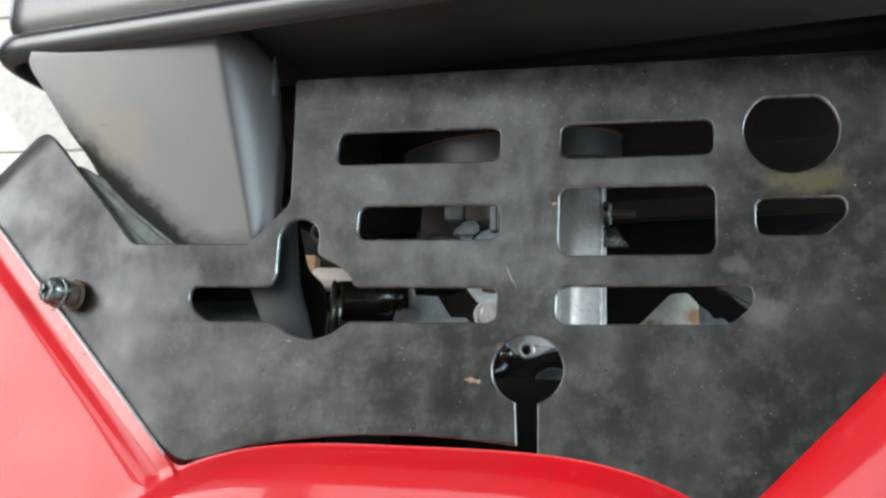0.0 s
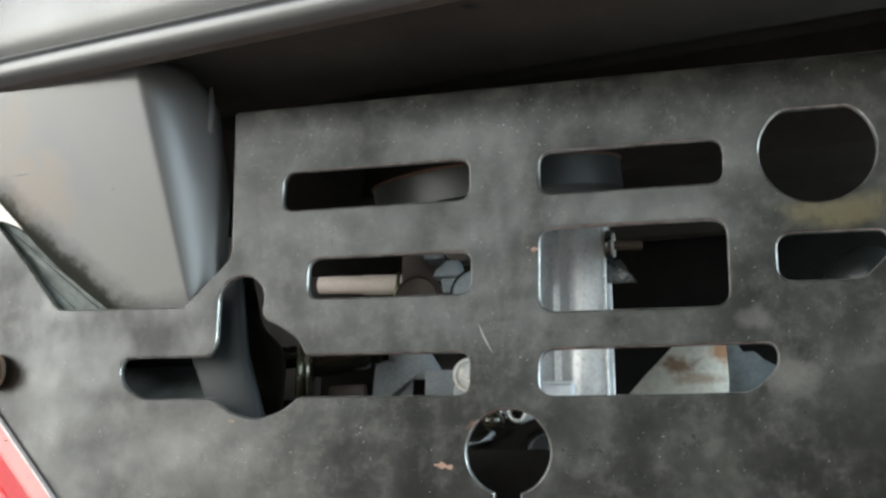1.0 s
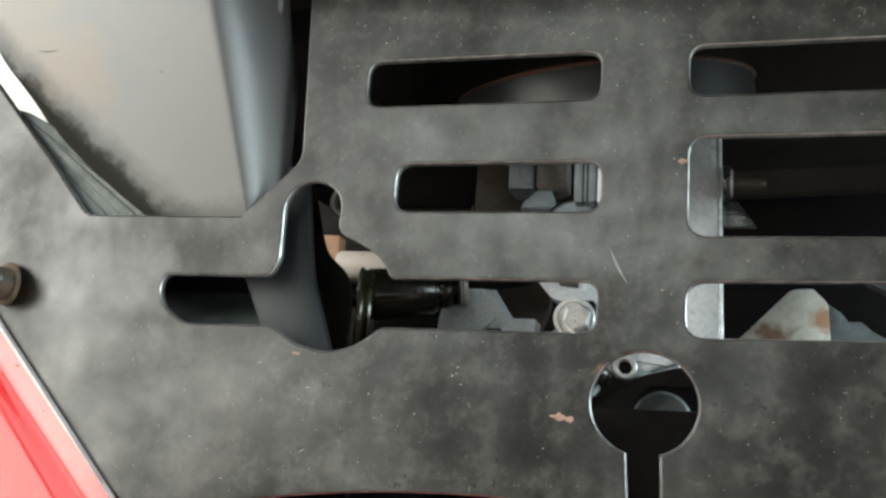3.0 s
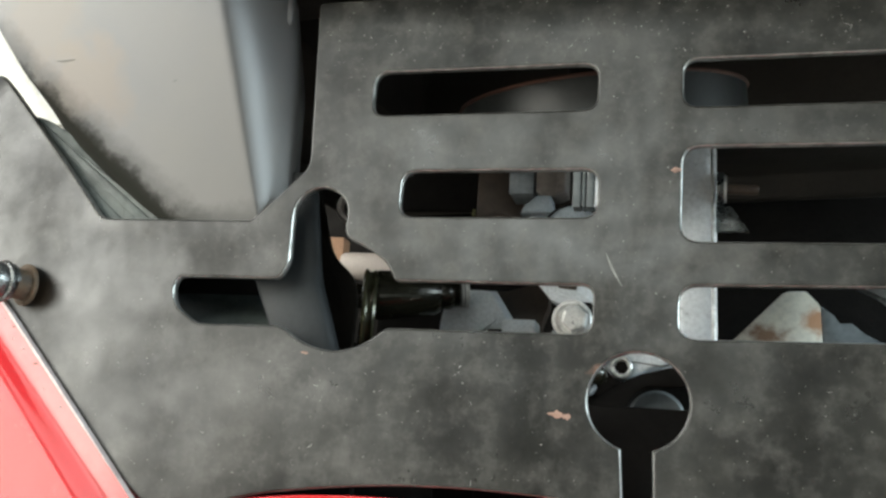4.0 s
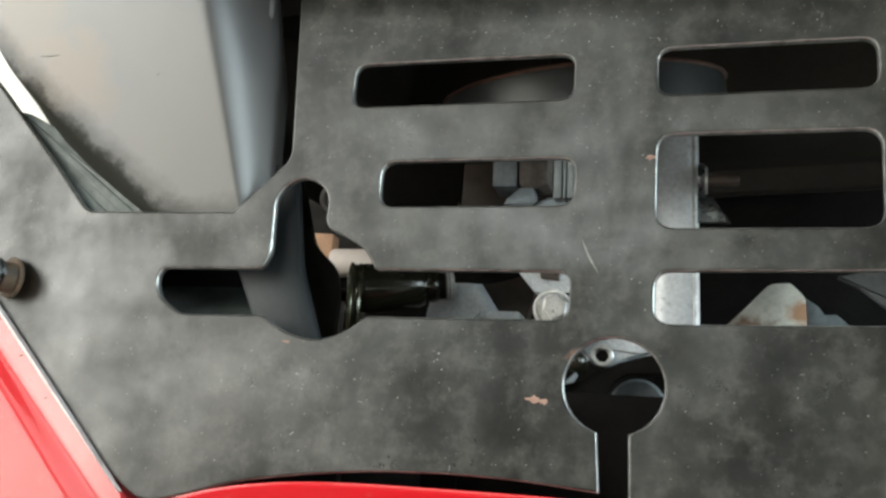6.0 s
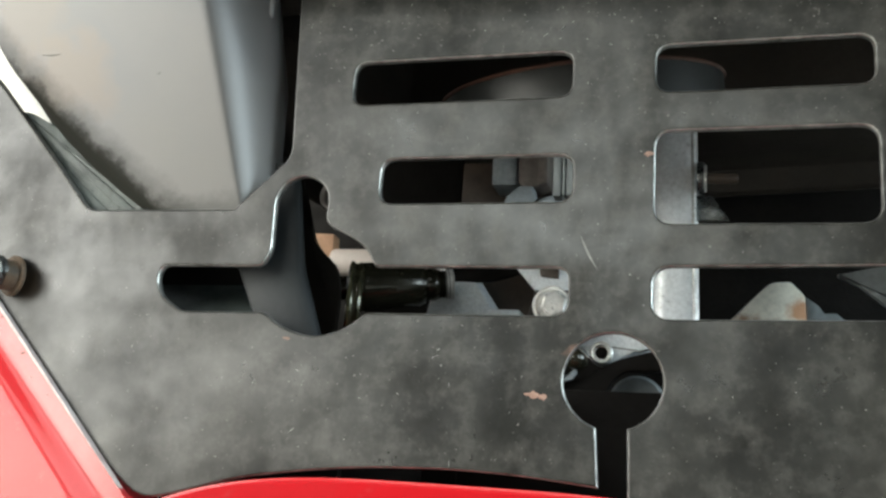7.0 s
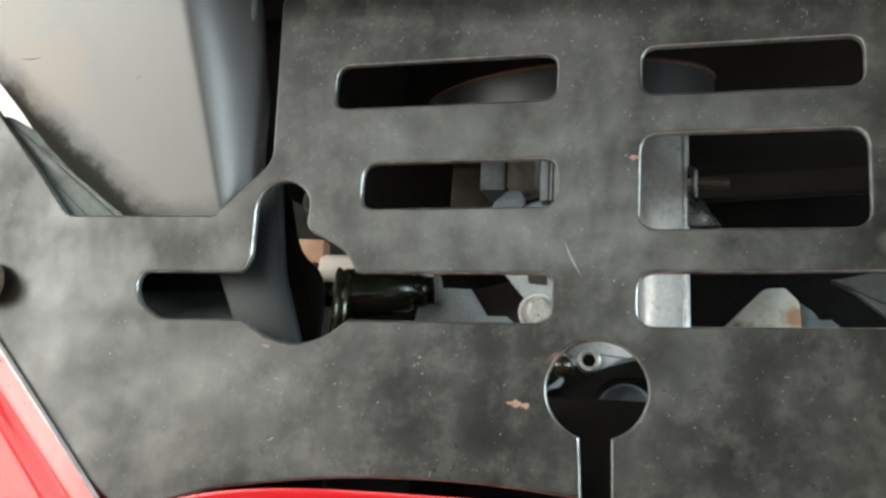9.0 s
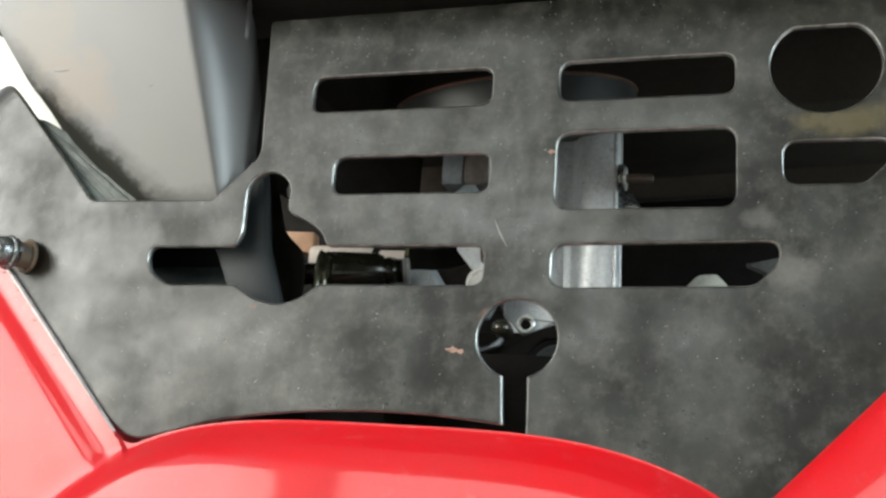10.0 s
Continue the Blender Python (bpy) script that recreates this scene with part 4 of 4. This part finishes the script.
# solid black block stands in for the shade beside the boss
part("dark_gap", box(-49.0, -43.9, 84.5, 91, -14, 0.7, 0.5), BLACK, cb, "black block standing in for a shaded gap")

# bright bolt in the end of the long slot
wb = thing("flange_bolt", -13, 40, -4)
tagged(wb, "bright plated hexagon flange bolt in a grey lug", "bolt")
part("head", hexagon(6.3, 5.0, axis(-14.1, 38.4, -3.7, 0, 0, -90) @ Matrix.Rotation(0.35, 4, "X"), chamfer=0.5), BRIGHT, wb, "bright hexagon head", smooth=False)
part("collar", lathe([(0.9, 1), (0.6, 3.9), (0, 4.3), (0, 4.9), (0.4, 5.3), (3, 5.3), (3, 1)], axis(-15.2, 37, -3.5, 0, 0, 90), 44), BRIGHT, wb, "bright worn collar")
part("shank", lathe([(0, 3.0), (36, 3.0)], axis(-15.2, 39, -3.5, 0, 0, 90), 20), DARKMET, wb)
part("lug", slab(rounded([(-34, 16.5), (-26.5, 7.6), (-20, 5.5), (-12, 5.5), (-12, 24), (-34, 24)], 0.6), 70, 76, 0.6), CAST, wb)
part("lug_notch", slab(rounded([(-25.2, 18), (-18.8, 18), (-18.8, 10.9), (-24.4, 11.5)], 0.6), 68.6, 70.4, 0.3), RUSTY, wb, "brown oily patch")
part("lug_arm", box(-18, -13, 62, 80, -6, 6, 1), BLACK, wb)

# tan fibre block and pale hoses behind the keyhole
og = part("insulator", slab(rounded([(-141, 46), (-124.6, 45.4), (-124.4, 35.6), (-136, 36.5)], 0.8), 143, 150, 0.5), ORANGE, origin=V(-132, 146, 40))
tagged(og, "tan fibre insulating block", "insulator")
hz = thing("intake_hose", -110, 150, 34)
tagged(hz, "pale beige plastic intake hose", "hose")
part("hose", lathe([(0, 4.5), (0.6, 5.8), (27, 6.0), (30, 5.0), (31, 4)], axis(-125.6, 147, 34, 0, 1, 0), 32), BEIGE, hz)
part("sleeve", lathe([(0, 4.8), (3.2, 4.8)], axis(-95, 147, 33.6, 0, 1, 0), 32), BLACK, hz, "black sleeve")
part("hose_end", lathe([(0, 4.6), (0.5, 5.4), (13, 5.4), (14, 4.2)], axis(-92, 147, 32.2, 0, 1, 0), 32), BEIGE, hz)
th_ = thing("vent_tube", -94, 150, 50)
tagged(th_, "slim pale beige plastic vent tube", "tube")
part("tube", lathe([(0, 3.0), (0.5, 3.9), (20, 4.0), (22, 4.4), (40, 4.5), (41, 3.4)], axis(-115, 146, 50.2, 0, 2, 0), 32), BEIGE, th_)

# short dull sleeve at the neck of the keyhole
sg = thing("cable_sleeve", -73.5, 24, 22)
tagged(sg, "short dull brown cable sleeve behind the keyhole neck", "sleeve")
part("ring", lathe([(14, 3.0), (0.6, 3.0), (0, 3.4), (0, 4.2), (0.7, 4.7), (14, 4.7)], axis(-73.2, 20, 22.6, 0, 0, 90), 36), DULL, sg)
part("core", lathe([(2, 2.9), (13, 2.9)], axis(-73.2, 20, 22.6, 0, 0, 90), 24), BLACK, sg, "black core")

# grey control lever just behind the keyhole
lv = thing("control_lever", -82, 9, -40)
tagged(lv, "dark grey plastic control lever behind the keyhole slot", "lever")
bm = bmesh.new()
rows = []
for k in range(25):
    z = 28 - 70 * k / 24
    u = max(0.0, -z)
    xs_ = -79.5 + (22 - z) * 0.155 if z > 0 else -76.1 + 0.36 * u
    xl_ = -96 if z > 0 else -94 + 0.47 * u
    xl_ = min(xl_, xs_ - 10)
    wd = 0.75 + 0.25 * sstep(10, -4, z)
    o = [(xl_, 13), (xl_, 9.5), (xl_ + 0.6, 8.6), (xl_ + 2, 8.2), ((xl_ + xs_) / 2, 7.6), (xs_ - 3, 8.0), (xs_ - 1.2, 8.5)]
    o += [(xs_ + dx * wd, dy) for dx, dy in ((-0.4, 8.9), (0.2, 9.5), (0.5, 10.2), (0.6, 11.0), (0.5, 11.6), (0.2, 11.9), (-0.4, 11.9), (-1.4, 11.6), (-2.4, 11.3), (-5, 11.0))]
    rows.append([bm.verts.new(V(x, y, z)) for x, y in o])
for p, q in zip(rows, rows[1:]):
    for i in range(len(p)):
        j = (i + 1) % len(p)
        bm.faces.new((p[i], p[j], q[j], q[i]))
bm.faces.new(rows[0])
bm.faces.new(rows[-1])
bmesh.ops.recalc_face_normals(bm, faces=bm.faces)
part("blade", bm, LEAF, lv)
# matt black sheet added to fill the dark area beside the lever
part("back_web", slab(rounded([(-93, 35), (-87.2, 31), (-83.2, 17), (-81.2, 11), (-74.2, 5), (-72.6, -2), (-73, -12), (-73, -28), (-93, -28)], [1, 2, 2, 3, 3, 3, 3, 1, 1], 3), 29, 31, 0.4), MATTBLACK, lv, "matt black sheet added for the dark area beside the lever")
bm = bmesh.new()
r = bmesh.ops.create_grid(bm, x_segments=2, y_segments=34, size=1)
for v in bm.verts:
    u = (v.co.y + 1) / 2
    v.co = V(-122 + 34 * v.co.x + 8 * (u - 0.5), 36 - 30 * u + 0.5 * (int(u * 34 + 0.5) % 2), 4 - 22 * u)
bmesh.ops.solidify(bm, geom=bm.faces[:], thickness=0.0015)
bmesh.ops.recalc_face_normals(bm, faces=bm.faces)
part("side_panel", bm, RUBBER, lv, "dull ribbed lower panel")

# casting seen through the round hole
gc = thing("governor_casting", 0, 50, -40)
tagged(gc, "grey governor casting with a socket screw and dark arm", "casting")
part("cover", slab(rounded([(-11, -4), (-11, -11.6), (-8, -13.2), (-6.2, -16), (-3, -17.4), (0.4, -16.6), (3.4, -14.6), (9, -12.8), (14, -10), (14, -4)], [1, 2, 2, 1.5, 1.5, 1.5, 1.5, 2, 2, 1]), 50, 57, 1.4), CAST, gc)
part("cover_edge", slab(rounded([(-1.6, -12.4), (7.4, -13.5), (13, -12.2), (13, -11.9), (7.4, -13.1), (-1.6, -12.1)], 0.1), 49.8, 50.6, 0.05), SLATE, gc, "dark joint line")
sc = part("socket_screw", lathe([(1.6, 0.1), (1.6, 1.9), (0, 2.1), (0, 2.7), (0.5, 3.1), (4.5, 3.1), (4.5, 0.1)], axis(-3.0, 48.2, -14.1, 0, 0, 90), 28), BRIGHT, gc, "bright socket screw")
# black hexagon paints in the shade inside the socket
part("socket", hexagon(3.2, 0.4, axis(-3.0, 49.9, -14.1, 0, 0, -90), chamfer=0.1), BLACK, sc)
arm = [(-22, -21.6), (-12.6, -22.0), (-7.4, -21.4), (-3.4, -18.8), (2.3, -16.2), (9.7, -14.2), (18, -13.4), (18, -18.6), (11.9, -19.3), (4.2, -19.4), (1.4, -21.2), (-0.5, -24.2), (-2, -27), (-22, -27)]
part("arm", slab(rounded(arm, 1.2, 3), 45, 48, 0.7), BLACK, gc, "dark curved arm")
part("arm_tip", slab(rounded([(-17, -23.4), (-13, -22.6), (-9.0, -19.7), (-8.4, -20.6), (-9.6, -22.5), (-17, -24.6)], 0.4), 41.6, 43.4, 0.4), ALLOY, gc, "worn pale tip")
part("disc", lathe([(0, 2), (0, 7.0), (0.8, 7.8), (3, 7.8)], axis(6.2, 55, -27, 0, 0, 90), 40), SLATE, gc)
part("ear", slab(rounded([(-21, -14), (-13.4, -14.4), (-10.6, -9.4), (-14, -5), (-21, -6)], 1), 40, 43, 0.6), SLATE, gc, "dull grey ear")
part("knob", lathe([(-3.4, 0.3), (-3.1, 1.2), (-2.4, 2.2), (-1.4, 2.8), (0, 3.0), (4, 3.0), (4, 0.3)], axis(-9.2, 42, -17.0, 0, 0, 90), 32), OILY, gc, "glossy black knob")
# black panel added to darken the space behind the arm
part("arm_blackout", box(-40, 60, 74, 77, -96, -12, 1), BLACK, gc)
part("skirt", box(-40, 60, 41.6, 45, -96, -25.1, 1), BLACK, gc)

# cream rusted sheet far behind the lower slot
cs = part("rusted_sheet", slab(rounded([(4, -14), (18.3, 0.6), (26.6, 10.0), (45.4, 29.4), (47.6, 30.4), (53.8, 30.7), (58.8, 25.4), (59.6, 8), (58, -24)], [0.3, 0.5, 0.5, 0.8, 1, 1, 1.5, 1, 0.3], 3), 160, 163, 0.4), CREAM, origin=V(50, 161, 8))
part("bare_flap", slab([(58.9, 25.2), (63.3, 22.0), (65.5, 18.9), (69.6, 19.1), (73.5, 15.6), (79, 12.6), (86, 10.6), (92, -24), (58.3, -24), (59.9, 8)], 160.6, 162.6, 0.3), SLATE, cs, "torn grey flap")
tagged(cs, "cream painted sheet with brown rust patches", "metal sheet")
gs = part("grey_shield", slab(rounded([(65.0, 23.2), (80, 26.6), (112, 33), (112, 0), (92, 3), (79, 13.4), (71, 20.2)], [0.3, 1, 2, 2, 2, 2, 2]), 115, 118, 0.5), SLATE, origin=V(90, 116, 20))
tagged(gs, "plain grey metal heat shield", "shield")

# black moulded cover behind the small slot
mc = part("moulded_cover", lathe([(0, 2), (0.8, 6), (3, 9.5), (7, 12), (14, 13.4), (40, 14)], axis(104, 72, 29, 0, 0, 90), 48), MOULD, origin=V(104, 90, 15))
tagged(mc, "black moulded plastic cover with a soft sheen", "plastic cover")
